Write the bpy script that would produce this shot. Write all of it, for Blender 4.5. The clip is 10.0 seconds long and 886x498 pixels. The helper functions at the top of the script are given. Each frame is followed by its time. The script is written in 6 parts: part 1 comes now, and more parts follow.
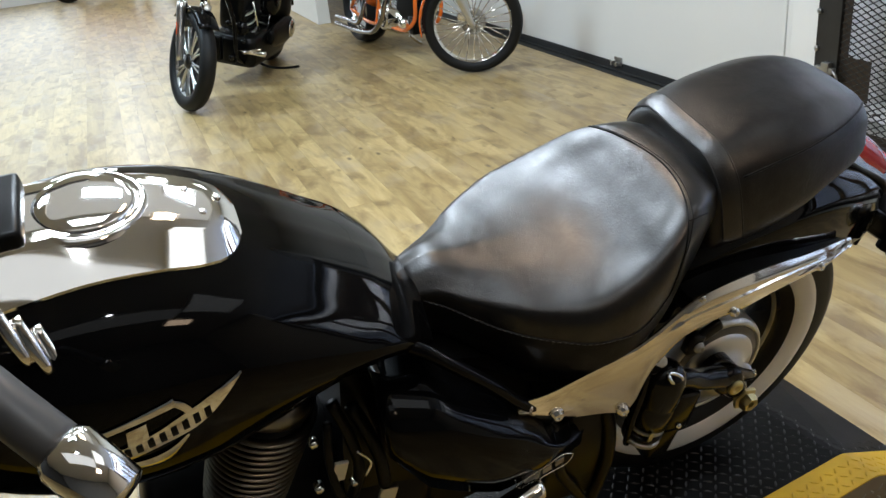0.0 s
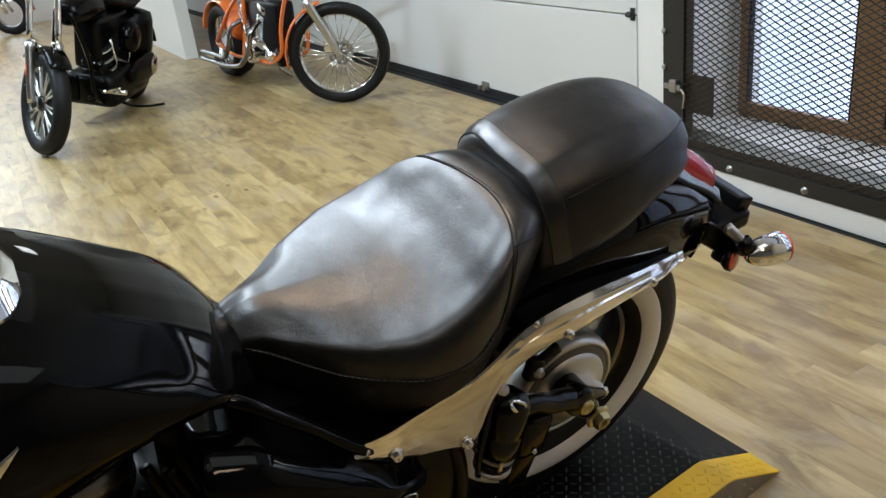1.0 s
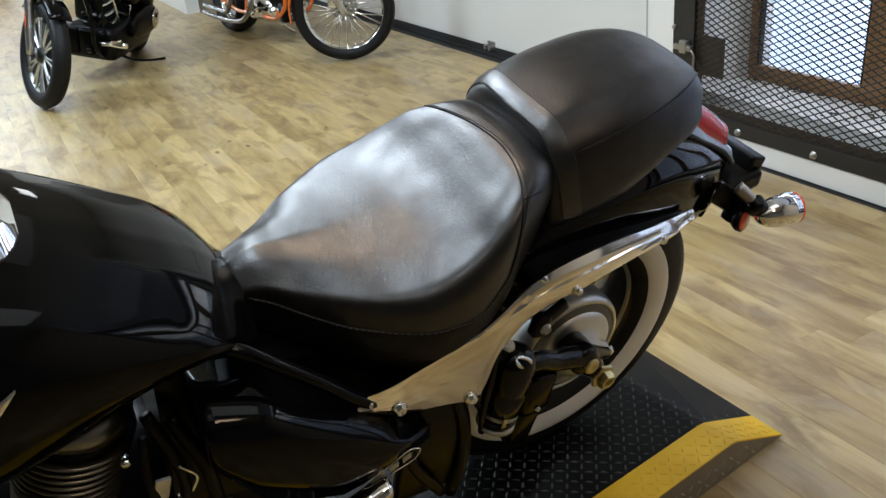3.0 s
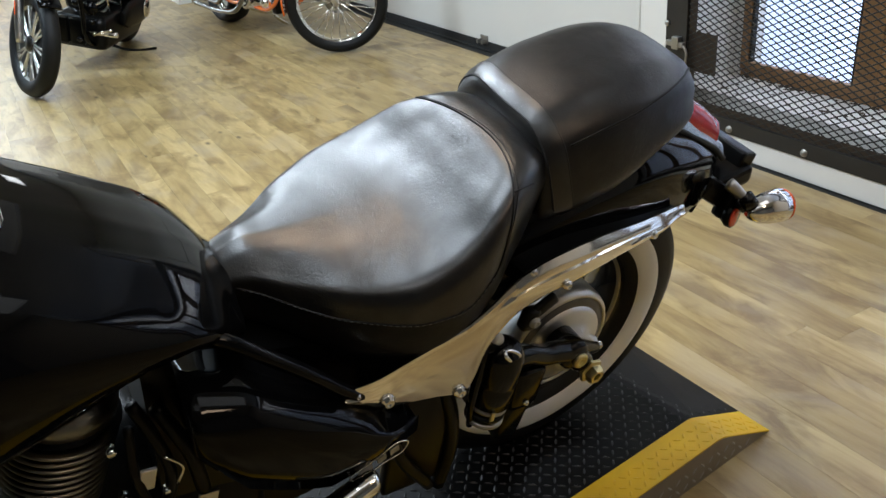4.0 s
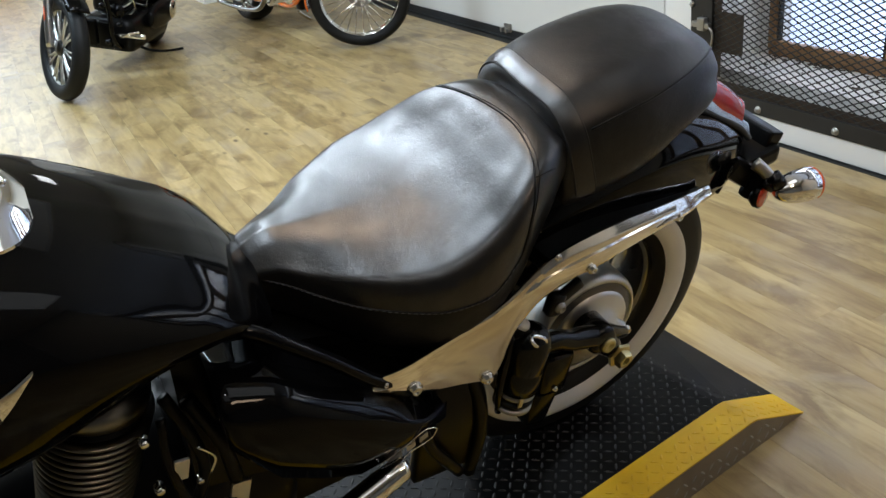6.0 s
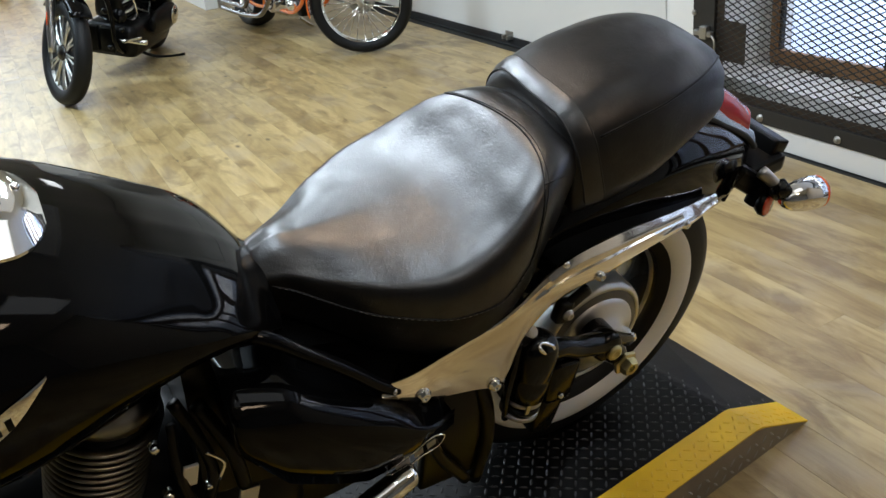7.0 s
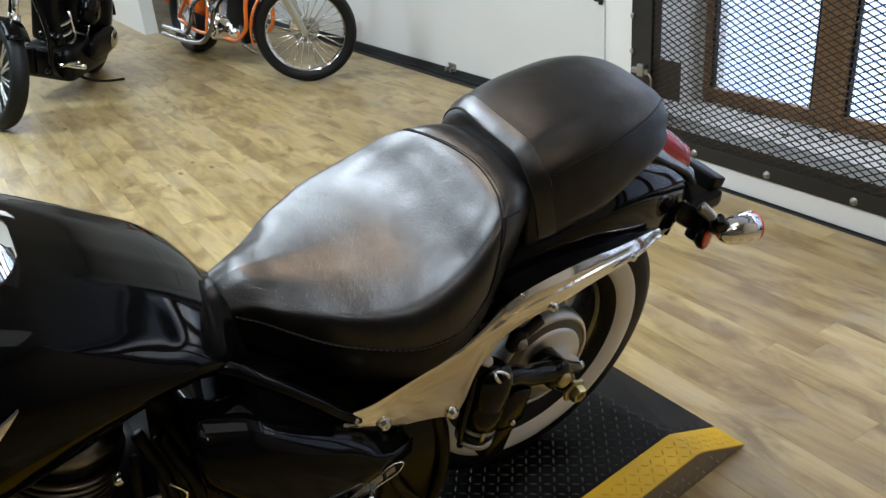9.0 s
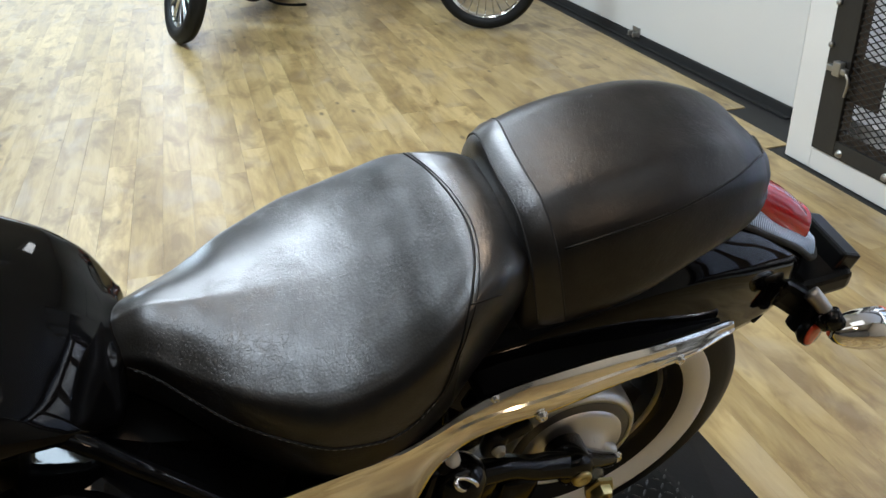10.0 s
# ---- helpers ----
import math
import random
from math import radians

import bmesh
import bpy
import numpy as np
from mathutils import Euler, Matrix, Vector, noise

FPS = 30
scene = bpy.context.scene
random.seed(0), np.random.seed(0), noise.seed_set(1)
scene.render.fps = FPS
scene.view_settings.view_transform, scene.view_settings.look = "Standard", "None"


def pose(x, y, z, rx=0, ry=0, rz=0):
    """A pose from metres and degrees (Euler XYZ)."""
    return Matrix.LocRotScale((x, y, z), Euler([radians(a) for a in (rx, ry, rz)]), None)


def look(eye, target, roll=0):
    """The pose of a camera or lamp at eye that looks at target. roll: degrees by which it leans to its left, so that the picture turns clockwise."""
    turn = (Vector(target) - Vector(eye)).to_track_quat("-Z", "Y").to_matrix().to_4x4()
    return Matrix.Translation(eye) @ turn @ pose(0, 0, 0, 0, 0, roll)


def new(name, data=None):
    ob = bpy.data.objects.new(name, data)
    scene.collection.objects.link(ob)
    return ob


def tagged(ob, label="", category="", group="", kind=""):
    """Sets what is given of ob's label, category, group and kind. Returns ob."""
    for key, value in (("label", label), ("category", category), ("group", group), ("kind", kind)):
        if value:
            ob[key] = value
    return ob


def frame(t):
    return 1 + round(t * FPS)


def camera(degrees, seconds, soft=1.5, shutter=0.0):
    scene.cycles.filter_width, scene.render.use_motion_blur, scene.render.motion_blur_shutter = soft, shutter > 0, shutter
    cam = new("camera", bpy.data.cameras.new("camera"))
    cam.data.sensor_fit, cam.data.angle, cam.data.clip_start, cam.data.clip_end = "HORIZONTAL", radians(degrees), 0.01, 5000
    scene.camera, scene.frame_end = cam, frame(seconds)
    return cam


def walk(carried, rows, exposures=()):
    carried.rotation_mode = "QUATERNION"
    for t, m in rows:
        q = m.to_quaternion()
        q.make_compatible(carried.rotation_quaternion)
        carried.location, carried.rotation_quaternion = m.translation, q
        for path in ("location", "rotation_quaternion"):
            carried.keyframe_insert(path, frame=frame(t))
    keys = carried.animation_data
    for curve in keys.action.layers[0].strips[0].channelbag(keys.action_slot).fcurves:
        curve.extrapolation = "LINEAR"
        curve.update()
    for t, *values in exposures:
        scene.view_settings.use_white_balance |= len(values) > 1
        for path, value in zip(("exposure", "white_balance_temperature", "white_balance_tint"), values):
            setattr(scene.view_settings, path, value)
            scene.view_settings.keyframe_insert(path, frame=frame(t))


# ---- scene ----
# seconds, eye, target, roll
cam = camera(56.09, 10.0)
PATH = [
    (0, (-0.9300, -1.1956, 1.3187), (-0.5206, -0.0896, 0.7716), -6.38),
    (0.5, (-0.8615, -1.1959, 1.2942), (-0.3718, -0.1317, 0.7306), -5.81),
    (1, (-0.8226, -1.2029, 1.3039), (-0.2585, -0.1565, 0.7779), -6.82),
    (1.5, (-0.8149, -1.1976, 1.2962), (-0.2391, -0.1651, 0.7555), -6.45),
    (2, (-0.8202, -1.1916, 1.2905), (-0.2606, -0.1565, 0.7378), -6.43),
    (2.5, (-0.8246, -1.1856, 1.2843), (-0.2789, -0.1502, 0.7185), -6.40),
    (4, (-0.8221, -1.1806, 1.2739), (-0.2656, -0.1621, 0.6882), -5.08),
    (4.5, (-0.8205, -1.1909, 1.2755), (-0.2770, -0.1578, 0.7034), -5.57),
    (5, (-0.8177, -1.1979, 1.2731), (-0.2866, -0.1597, 0.6986), -6.38),
    (5.5, (-0.8084, -1.1997, 1.2660), (-0.2719, -0.1701, 0.6812), -7.49),
    (6, (-0.8166, -1.1908, 1.2697), (-0.3053, -0.1528, 0.6771), -7.68),
    (7.5, (-0.8331, -1.1825, 1.2731), (-0.3149, -0.1411, 0.6926), -7.13),
    (8, (-0.8406, -1.1786, 1.2778), (-0.3246, -0.1361, 0.6972), -6.76),
    (8.5, (-0.8635, -1.1868, 1.2930), (-0.2878, -0.1595, 0.7422), -7.26),
    (9, (-0.8708, -1.1968, 1.2992), (-0.2593, -0.1929, 0.7440), -4.96),
    (9.2, (-0.8105, -1.1868, 1.2861), (-0.2578, -0.1608, 0.7101), -6.80),
    (9.4, (-0.7177, -1.1523, 1.2797), (-0.2553, -0.0770, 0.7140), -2.87),
    (9.5, (-0.6729, -1.1416, 1.2897), (-0.2516, -0.0400, 0.7429), -1.28),
    (9.6, (-0.6324, -1.1331, 1.3018), (-0.2234, -0.0225, 0.7641), -0.09),
    (9.8, (-0.5606, -1.1087, 1.3223), (-0.1904, 0.0023, 0.7579), 1.49),
    (10, (-0.4810, -1.0352, 1.3060), (-0.1522, 0.0583, 0.6847), -2.12),
]
walk(cam, [(t, look(eye, target, roll)) for t, eye, target, roll in PATH])

# ---- world, lamps, exposure ----
world = bpy.data.worlds.new("world")
scene.world = world
world.use_nodes = True
sky = world.node_tree.nodes.new("ShaderNodeTexSky")
sky.sky_type = "NISHITA"
sky.sun_disc = False
sky.sun_elevation, sky.sun_rotation = radians(35), radians(120)
back = world.node_tree.nodes["Background"]
back.inputs[1].default_value = 0.12
world.node_tree.links.new(sky.outputs[0], back.inputs[0])


# the room and its fittings are drawn on a plan and brought to true size
SIZE = 0.875
TRUE_SIZE = Matrix.Scale(SIZE, 4)


def area_lamp(name, x, y, z, size_x, size_y, watts, color, rx=0, ry=0, rz=0):
    data = bpy.data.lights.new(name, "AREA")
    data.shape, data.size, data.size_y, data.energy, data.color = "RECTANGLE", size_x * SIZE, size_y * SIZE, watts * SIZE * SIZE, color
    ob = new(name, data)
    ob.matrix_world = pose(x, y, z, rx, ry, rz)
    return ob


COOL, WARM, WHITE = (0.76, 0.88, 1.0), (1.0, 0.74, 0.52), (0.92, 0.965, 1.0)
CEIL = 3.1

# cool and warm lamps over the seat, tubes over the aisle, two pin spots; dim white panels are added overhead, unseen,
# to whiten chrome reflections
SOFT, BLUISH = (0.90, 0.95, 1.0), (0.66, 0.84, 1.0)
LAMPS = [(-0.75, 1.42, 0.70, 0.55, 58, COOL), (0.15, 1.95, 0.40, 0.45, 16, COOL), (-0.22, 2.75, 0.40, 0.80, 26, COOL), (-0.95, 0.02, 0.75, 0.50, 22, COOL), (-1.90, 1.60, 0.40, 0.50, 15, COOL), (-0.08, 0.50, 0.30, 0.46, 11, WARM), (-0.42, 1.40, 2.6, 1.9, 5, SOFT),
         (-0.9, -1.75, 2.2, 0.8, 4, WHITE), (0.75, -1.05, 1.0, 1.1, 4.5, WHITE), (-0.93, -1.25, 0.09, 0.09, 4, WHITE), (0.40, -2.5, 0.50, 0.45, 13, WARM),
         (-0.05, 3.8, 0.30, 0.9, 30, COOL), (-0.9, 5.6, 0.25, 1.8, 26, BLUISH), (-0.9, 9.6, 0.25, 1.8, 45, WHITE), (1.0, 4.4, 0.25, 1.2, 10, WHITE), (-1.3, 12.6, 0.25, 2.4, 60, COOL), (-2.6, 10.6, 0.25, 2.4, 60, COOL), (-2.6, 6.0, 0.30, 0.6, 165, BLUISH)]


# ---- materials ----
def material(name, color, rough=0.5, metal=0.0, coat=0.0, vary=0.08, scale=8.0, bump=0.0, bump_scale=60.0, rough_vary=0.0, specular=0.5):
    m = bpy.data.materials.new(name)
    m.use_nodes = True
    nt = m.node_tree
    b = nt.nodes["Principled BSDF"]
    b.inputs["Roughness"].default_value = rough
    b.inputs["Metallic"].default_value = metal
    b.inputs["Coat Weight"].default_value = coat
    b.inputs["Coat Roughness"].default_value = 0.03
    b.inputs["Specular IOR Level"].default_value = specular
    co = nt.nodes.new("ShaderNodeTexCoord")
    no = nt.nodes.new("ShaderNodeTexNoise")
    no.inputs["Scale"].default_value, no.inputs["Detail"].default_value = scale, 5.0
    nt.links.new(co.outputs["Object"], no.inputs["Vector"])
    ramp = nt.nodes.new("ShaderNodeMapRange")
    ramp.inputs[3].default_value, ramp.inputs[4].default_value = 1.0 - vary, 1.0 + vary
    nt.links.new(no.outputs["Fac"], ramp.inputs[0])
    mul = nt.nodes.new("ShaderNodeMix")
    mul.data_type, mul.blend_type = "RGBA", "MULTIPLY"
    mul.inputs[0].default_value = 1.0
    mul.inputs[6].default_value = (*color, 1)
    nt.links.new(ramp.outputs[0], mul.inputs[7])
    nt.links.new(mul.outputs[2], b.inputs["Base Color"])
    if rough_vary:
        rr = nt.nodes.new("ShaderNodeMapRange")
        rr.inputs[3].default_value, rr.inputs[4].default_value = max(0.02, rough - rough_vary), rough + rough_vary
        n2 = nt.nodes.new("ShaderNodeTexNoise")
        n2.inputs["Scale"].default_value, n2.inputs["Detail"].default_value = scale * 0.6, 4.0
        nt.links.new(co.outputs["Object"], n2.inputs["Vector"])
        nt.links.new(n2.outputs["Fac"], rr.inputs[0])
        nt.links.new(rr.outputs[0], b.inputs["Roughness"])
    if bump:
        n3 = nt.nodes.new("ShaderNodeTexNoise")
        n3.inputs["Scale"].default_value, n3.inputs["Detail"].default_value = bump_scale, 6.0
        nt.links.new(co.outputs["Object"], n3.inputs["Vector"])
        bp = nt.nodes.new("ShaderNodeBump")
        bp.inputs["Strength"].default_value, bp.inputs["Distance"].default_value = bump, 0.004
        nt.links.new(n3.outputs["Fac"], bp.inputs["Height"])
        nt.links.new(bp.outputs["Normal"], b.inputs["Normal"])
    return m


def glow(name, color, strength):
    m = bpy.data.materials.new(name)
    m.use_nodes = True
    b = m.node_tree.nodes["Principled BSDF"]
    b.inputs["Base Color"].default_value = (*color, 1)
    b.inputs["Emission Color"].default_value = (*color, 1)
    b.inputs["Emission Strength"].default_value = strength
    return m


def plank_material():
    """Grey-beige vinyl plank with long grain, knots and a tone of its own for each board."""
    m = bpy.data.materials.new("vinyl_plank")
    m.use_nodes = True
    nt = m.node_tree
    b = nt.nodes["Principled BSDF"]
    geo = nt.nodes.new("ShaderNodeNewGeometry")
    info = nt.nodes.new("ShaderNodeObjectInfo")
    isl = nt.nodes.new("ShaderNodeMath")
    isl.operation = "ADD"
    nt.links.new(geo.outputs["Random Per Island"], isl.inputs[0])
    nt.links.new(info.outputs["Random"], isl.inputs[1])
    co = nt.nodes.new("ShaderNodeNewGeometry")
    off = nt.nodes.new("ShaderNodeVectorMath")
    off.operation = "MULTIPLY_ADD"
    com = nt.nodes.new("ShaderNodeCombineXYZ")
    nt.links.new(isl.outputs[0], com.inputs[0])
    nt.links.new(isl.outputs[0], com.inputs[1])
    nt.links.new(com.outputs[0], off.inputs[0])
    off.inputs[1].default_value = (37.0, 61.0, 0.0)
    nt.links.new(co.outputs["Position"], off.inputs[2])

    def grain(sx, sy, detail, rough):
        mp = nt.nodes.new("ShaderNodeMapping")
        mp.inputs["Scale"].default_value = (sx / SIZE, sy / SIZE, 1.0)
        nt.links.new(off.outputs[0], mp.inputs[0])
        n = nt.nodes.new("ShaderNodeTexNoise")
        n.inputs["Scale"].default_value, n.inputs["Detail"].default_value, n.inputs["Roughness"].default_value = 1.0, detail, rough
        n.inputs["Distortion"].default_value = 0.6
        nt.links.new(mp.outputs[0], n.inputs["Vector"])
        return n

    big, fine, blot = grain(12.0, 1.5, 5.0, 0.62), grain(52.0, 4.0, 5.0, 0.7), grain(7.0, 2.8, 5.0, 0.6)
    tone = nt.nodes.new("ShaderNodeMath")
    tone.operation = "MULTIPLY_ADD"
    tone.inputs[1].default_value = 0.36
    nt.links.new(fine.outputs["Fac"], tone.inputs[0])
    nt.links.new(big.outputs["Fac"], tone.inputs[2])
    ramp = nt.nodes.new("ShaderNodeValToRGB")
    ramp.color_ramp.elements[0].position, ramp.color_ramp.elements[0].color = 0.38, (0.200, 0.128, 0.048, 1)
    ramp.color_ramp.elements[1].position, ramp.color_ramp.elements[1].color = 1.0, (0.545, 0.435, 0.235, 1)
    mid = ramp.color_ramp.elements.new(0.68)
    mid.color = (0.405, 0.301, 0.137, 1)
    nt.links.new(tone.outputs[0], ramp.inputs[0])
    hue = nt.nodes.new("ShaderNodeMix")
    hue.data_type, hue.blend_type = "RGBA", "MULTIPLY"
    hue.inputs[0].default_value = 1.0
    br = nt.nodes.new("ShaderNodeValToRGB")
    br.color_ramp.elements[0].color, br.color_ramp.elements[1].color = (0.80, 0.765, 0.70, 1), (1.10, 1.09, 1.06, 1)
    fr = nt.nodes.new("ShaderNodeMath")
    fr.operation = "FRACT"
    nt.links.new(isl.outputs[0], fr.inputs[0])
    nt.links.new(fr.outputs[0], br.inputs[0])
    nt.links.new(ramp.outputs[0], hue.inputs[6])
    nt.links.new(br.outputs[0], hue.inputs[7])
    hue2 = nt.nodes.new("ShaderNodeMix")
    hue2.data_type, hue2.blend_type = "RGBA", "MIX"
    bl = nt.nodes.new("ShaderNodeMapRange")
    bl.inputs[1].default_value, bl.inputs[2].default_value, bl.inputs[4].default_value = 0.48, 0.66, 0.90
    nt.links.new(blot.outputs["Fac"], bl.inputs[0])
    nt.links.new(bl.outputs[0], hue2.inputs[0])
    nt.links.new(hue.outputs[2], hue2.inputs[6])
    hue2.inputs[7].default_value = (0.185, 0.118, 0.045, 1)
    # greyish washed patches and small dark knots
    grey = grain(4.0, 2.6, 3.0, 0.5)
    gm = nt.nodes.new("ShaderNodeMapRange")
    gm.inputs[1].default_value, gm.inputs[2].default_value, gm.inputs[4].default_value = 0.52, 0.70, 0.40
    nt.links.new(grey.outputs["Fac"], gm.inputs[0])
    hue3 = nt.nodes.new("ShaderNodeMix")
    hue3.data_type = "RGBA"
    hue3.inputs[7].default_value = (0.36, 0.305, 0.235, 1)
    nt.links.new(gm.outputs[0], hue3.inputs[0])
    nt.links.new(hue2.outputs[2], hue3.inputs[6])
    km = nt.nodes.new("ShaderNodeMapping")
    km.inputs["Scale"].default_value = (6.0 / SIZE, 2.6 / SIZE, 1.0)
    nt.links.new(off.outputs[0], km.inputs[0])
    knot = nt.nodes.new("ShaderNodeTexVoronoi")
    knot.inputs["Scale"].default_value = 1.0
    nt.links.new(km.outputs[0], knot.inputs["Vector"])
    kr = nt.nodes.new("ShaderNodeMapRange")
    kr.inputs[1].default_value, kr.inputs[2].default_value, kr.inputs[3].default_value, kr.inputs[4].default_value = 0.035, 0.10, 0.85, 0.0
    nt.links.new(knot.outputs["Distance"], kr.inputs[0])
    hue4 = nt.nodes.new("ShaderNodeMix")
    hue4.data_type = "RGBA"
    hue4.inputs[7].default_value = (0.10, 0.065, 0.03, 1)
    nt.links.new(kr.outputs[0], hue4.inputs[0])
    nt.links.new(hue3.outputs[2], hue4.inputs[6])
    nt.links.new(hue4.outputs[2], b.inputs["Base Color"])
    rr = nt.nodes.new("ShaderNodeMapRange")
    rr.inputs[3].default_value, rr.inputs[4].default_value = 0.24, 0.42
    nt.links.new(big.outputs["Fac"], rr.inputs[0])
    nt.links.new(rr.outputs[0], b.inputs["Roughness"])
    bp = nt.nodes.new("ShaderNodeBump")
    bp.inputs["Strength"].default_value, bp.inputs["Distance"].default_value = 0.25, 0.002
    nt.links.new(fine.outputs["Fac"], bp.inputs["Height"])
    nt.links.new(bp.outputs["Normal"], b.inputs["Normal"])
    return m


def leather_material(name, rough, gloss):
    """Black vinyl leather: pebbled grain, creases in patches, shinier where it is rubbed; brown patches imitate warm
    reflections.
    """
    m = material(name, (0.0050, 0.0045, 0.0042), rough=rough, vary=0.3, scale=14.0, specular=gloss)
    nt = m.node_tree
    b = nt.nodes["Principled BSDF"]
    co = nt.nodes["Texture Coordinate"].outputs["Object"]

    def noise_at(scale, detail, rough, warp):
        n = nt.nodes.new("ShaderNodeTexNoise")
        for key, v in (("Scale", scale), ("Detail", detail), ("Roughness", rough), ("Distortion", warp)):
            n.inputs[key].default_value = v
        nt.links.new(co, n.inputs["Vector"])
        return n.outputs["Fac"]

    def spread(value, a, b2, c, d):
        r = nt.nodes.new("ShaderNodeMapRange")
        for k, v in enumerate((a, b2, c, d)):
            r.inputs[k + 1].default_value = v
        nt.links.new(value, r.inputs[0])
        return r.outputs[0]

    def calc(op, p, q, r=0.0):
        n = nt.nodes.new("ShaderNodeMath")
        n.operation = op
        for k, v in enumerate((p, q, r)):
            if isinstance(v, float):
                n.inputs[k].default_value = v
            else:
                nt.links.new(v, n.inputs[k])
        return n.outputs[0]

    worn = noise_at(13.0, 5.0, 0.62, 0.8)
    patch = spread(noise_at(10.0, 2.0, 0.5, 0.4), 0.42, 0.60, 0.0, 1.0)
    crease = spread(calc("ABSOLUTE", calc("SUBTRACT", noise_at(75.0, 4.0, 0.6, 1.2), 0.5), 0.0), 0.0, 0.05, -1.0, 0.0)
    grain = nt.nodes.new("ShaderNodeTexVoronoi")
    grain.inputs["Scale"].default_value = 330.0
    nt.links.new(co, grain.inputs["Vector"])
    height = calc("MULTIPLY_ADD", calc("MULTIPLY", crease, patch), 0.30, calc("MULTIPLY_ADD", grain.outputs["Distance"], 0.40, calc("MULTIPLY", noise_at(90.0, 8.0, 0.7, 1.2), 0.34)))
    bp = nt.nodes.new("ShaderNodeBump")
    bp.inputs["Strength"].default_value, bp.inputs["Distance"].default_value = 0.34, 0.0010
    nt.links.new(height, bp.inputs["Height"])
    nt.links.new(bp.outputs["Normal"], b.inputs["Normal"])
    nt.links.new(spread(worn, 0.32, 0.68, rough + 0.03, rough - 0.02), b.inputs["Roughness"])
    nt.links.new(spread(noise_at(21.0, 6.0, 0.68, 0.6), 0.34, 0.66, gloss * 0.86, gloss * 1.10), b.inputs["Specular IOR Level"])
    # tint of warm reflections, put into the base colour in random patches
    warm_tint = nt.nodes.new("ShaderNodeMix")
    warm_tint.data_type = "RGBA"
    warm_tint.inputs[6].default_value, warm_tint.inputs[7].default_value = (0.0042, 0.0040, 0.0040, 1), (0.0100, 0.0072, 0.0056, 1)
    nt.links.new(spread(worn, 0.45, 0.70, 0.0, 1.0), warm_tint.inputs[0])
    nt.links.new(warm_tint.outputs[2], b.inputs["Base Color"])
    return m


def striped_lens():
    """Clear lens moulded in fine upright ribs, the window's blue reflection painted into its colour."""
    m = material("clear_lens", (0.30, 0.42, 0.60), rough=0.2, coat=0.3, vary=0.1, scale=30.0)
    nt = m.node_tree
    w = nt.nodes.new("ShaderNodeTexWave")
    w.inputs["Scale"].default_value, w.inputs["Distortion"].default_value = 70.0, 0.6
    nt.links.new(nt.nodes["Texture Coordinate"].outputs["Object"], w.inputs["Vector"])
    mix = nt.nodes.new("ShaderNodeMix")
    mix.data_type = "RGBA"
    mix.inputs[6].default_value, mix.inputs[7].default_value = (0.16, 0.22, 0.33, 1), (0.62, 0.76, 0.95, 1)
    nt.links.new(w.outputs["Fac"], mix.inputs[0])
    b = nt.nodes["Principled BSDF"]
    nt.links.new(mix.outputs[2], b.inputs["Base Color"])
    bp = nt.nodes.new("ShaderNodeBump")
    bp.inputs["Strength"].default_value, bp.inputs["Distance"].default_value = 0.4, 0.002
    nt.links.new(w.outputs["Fac"], bp.inputs["Height"])
    nt.links.new(bp.outputs["Normal"], b.inputs["Normal"])
    return m


PLANK = plank_material()
LEATHER = leather_material("seat_leather", 0.30, 0.70)
# duller copy of the seat leather; its low gloss stands in for shade
LEATHER_SHADED = leather_material("seat_leather_shaded", 0.42, 0.22)
LEATHER_PILLION = leather_material("pillion_leather", 0.36, 0.44)
PAINT = material("gloss_black_paint", (0.0018, 0.0018, 0.002), rough=0.05, vary=0.1, scale=3.0)
PAINT.node_tree.nodes["Principled BSDF"].inputs["IOR"].default_value = 1.25
BLACK = material("satin_black", (0.0025, 0.0025, 0.0025), rough=0.3, vary=0.2, scale=20.0, specular=0.16)
CHROME = material("chrome", (0.86, 0.85, 0.83), rough=0.06, metal=1.0, vary=0.03, scale=4.0)
ALU = material("cast_aluminium", (0.66, 0.66, 0.65), rough=0.45, metal=1.0, vary=0.08, scale=30.0, bump=0.05, bump_scale=300.0)
STEEL_DULL = material("dull_steel", (0.40, 0.39, 0.37), rough=0.42, metal=1.0, vary=0.15, scale=25.0)
BRASS = material("brassy_zinc", (0.62, 0.54, 0.28), rough=0.3, metal=1.0, vary=0.1, scale=30.0)
RUBBER = material("tyre_rubber", (0.007, 0.007, 0.007), rough=0.55, vary=0.2, scale=30.0, bump=0.1, bump_scale=200.0, specular=0.25)
WHITEWALL = material("whitewall_rubber", (0.86, 0.86, 0.85), rough=0.5, vary=0.04, scale=20.0)
RED_LENS = material("red_lens", (0.50, 0.012, 0.012), rough=0.12, coat=0.5, vary=0.1, scale=30.0)
CLEAR_LENS = striped_lens()
AMBER = material("amber_lens", (0.80, 0.10, 0.015), rough=0.15, coat=0.8, vary=0.08, scale=40.0)
WHITE_PAINT = material("white_wall_paint", (0.74, 0.73, 0.70), rough=0.55, vary=0.05, scale=2.5, bump=0.06, bump_scale=90.0)
DARK_WALL = material("unseen_wall_dark", (0.045, 0.045, 0.047), rough=0.7, vary=0.08, scale=2.0)
GREY_WALL = material("unseen_wall_grey", (0.16, 0.16, 0.155), rough=0.6, vary=0.08, scale=2.0)
DOOR_PAINT = material("garage_door_paint", (0.70, 0.69, 0.66), rough=0.42, vary=0.05, scale=1.3, bump=0.05, bump_scale=120.0)
NICHE_PAINT = material("old_white_paint", (0.70, 0.70, 0.69), rough=0.7, vary=0.18, scale=5.0, bump=0.15, bump_scale=40.0)
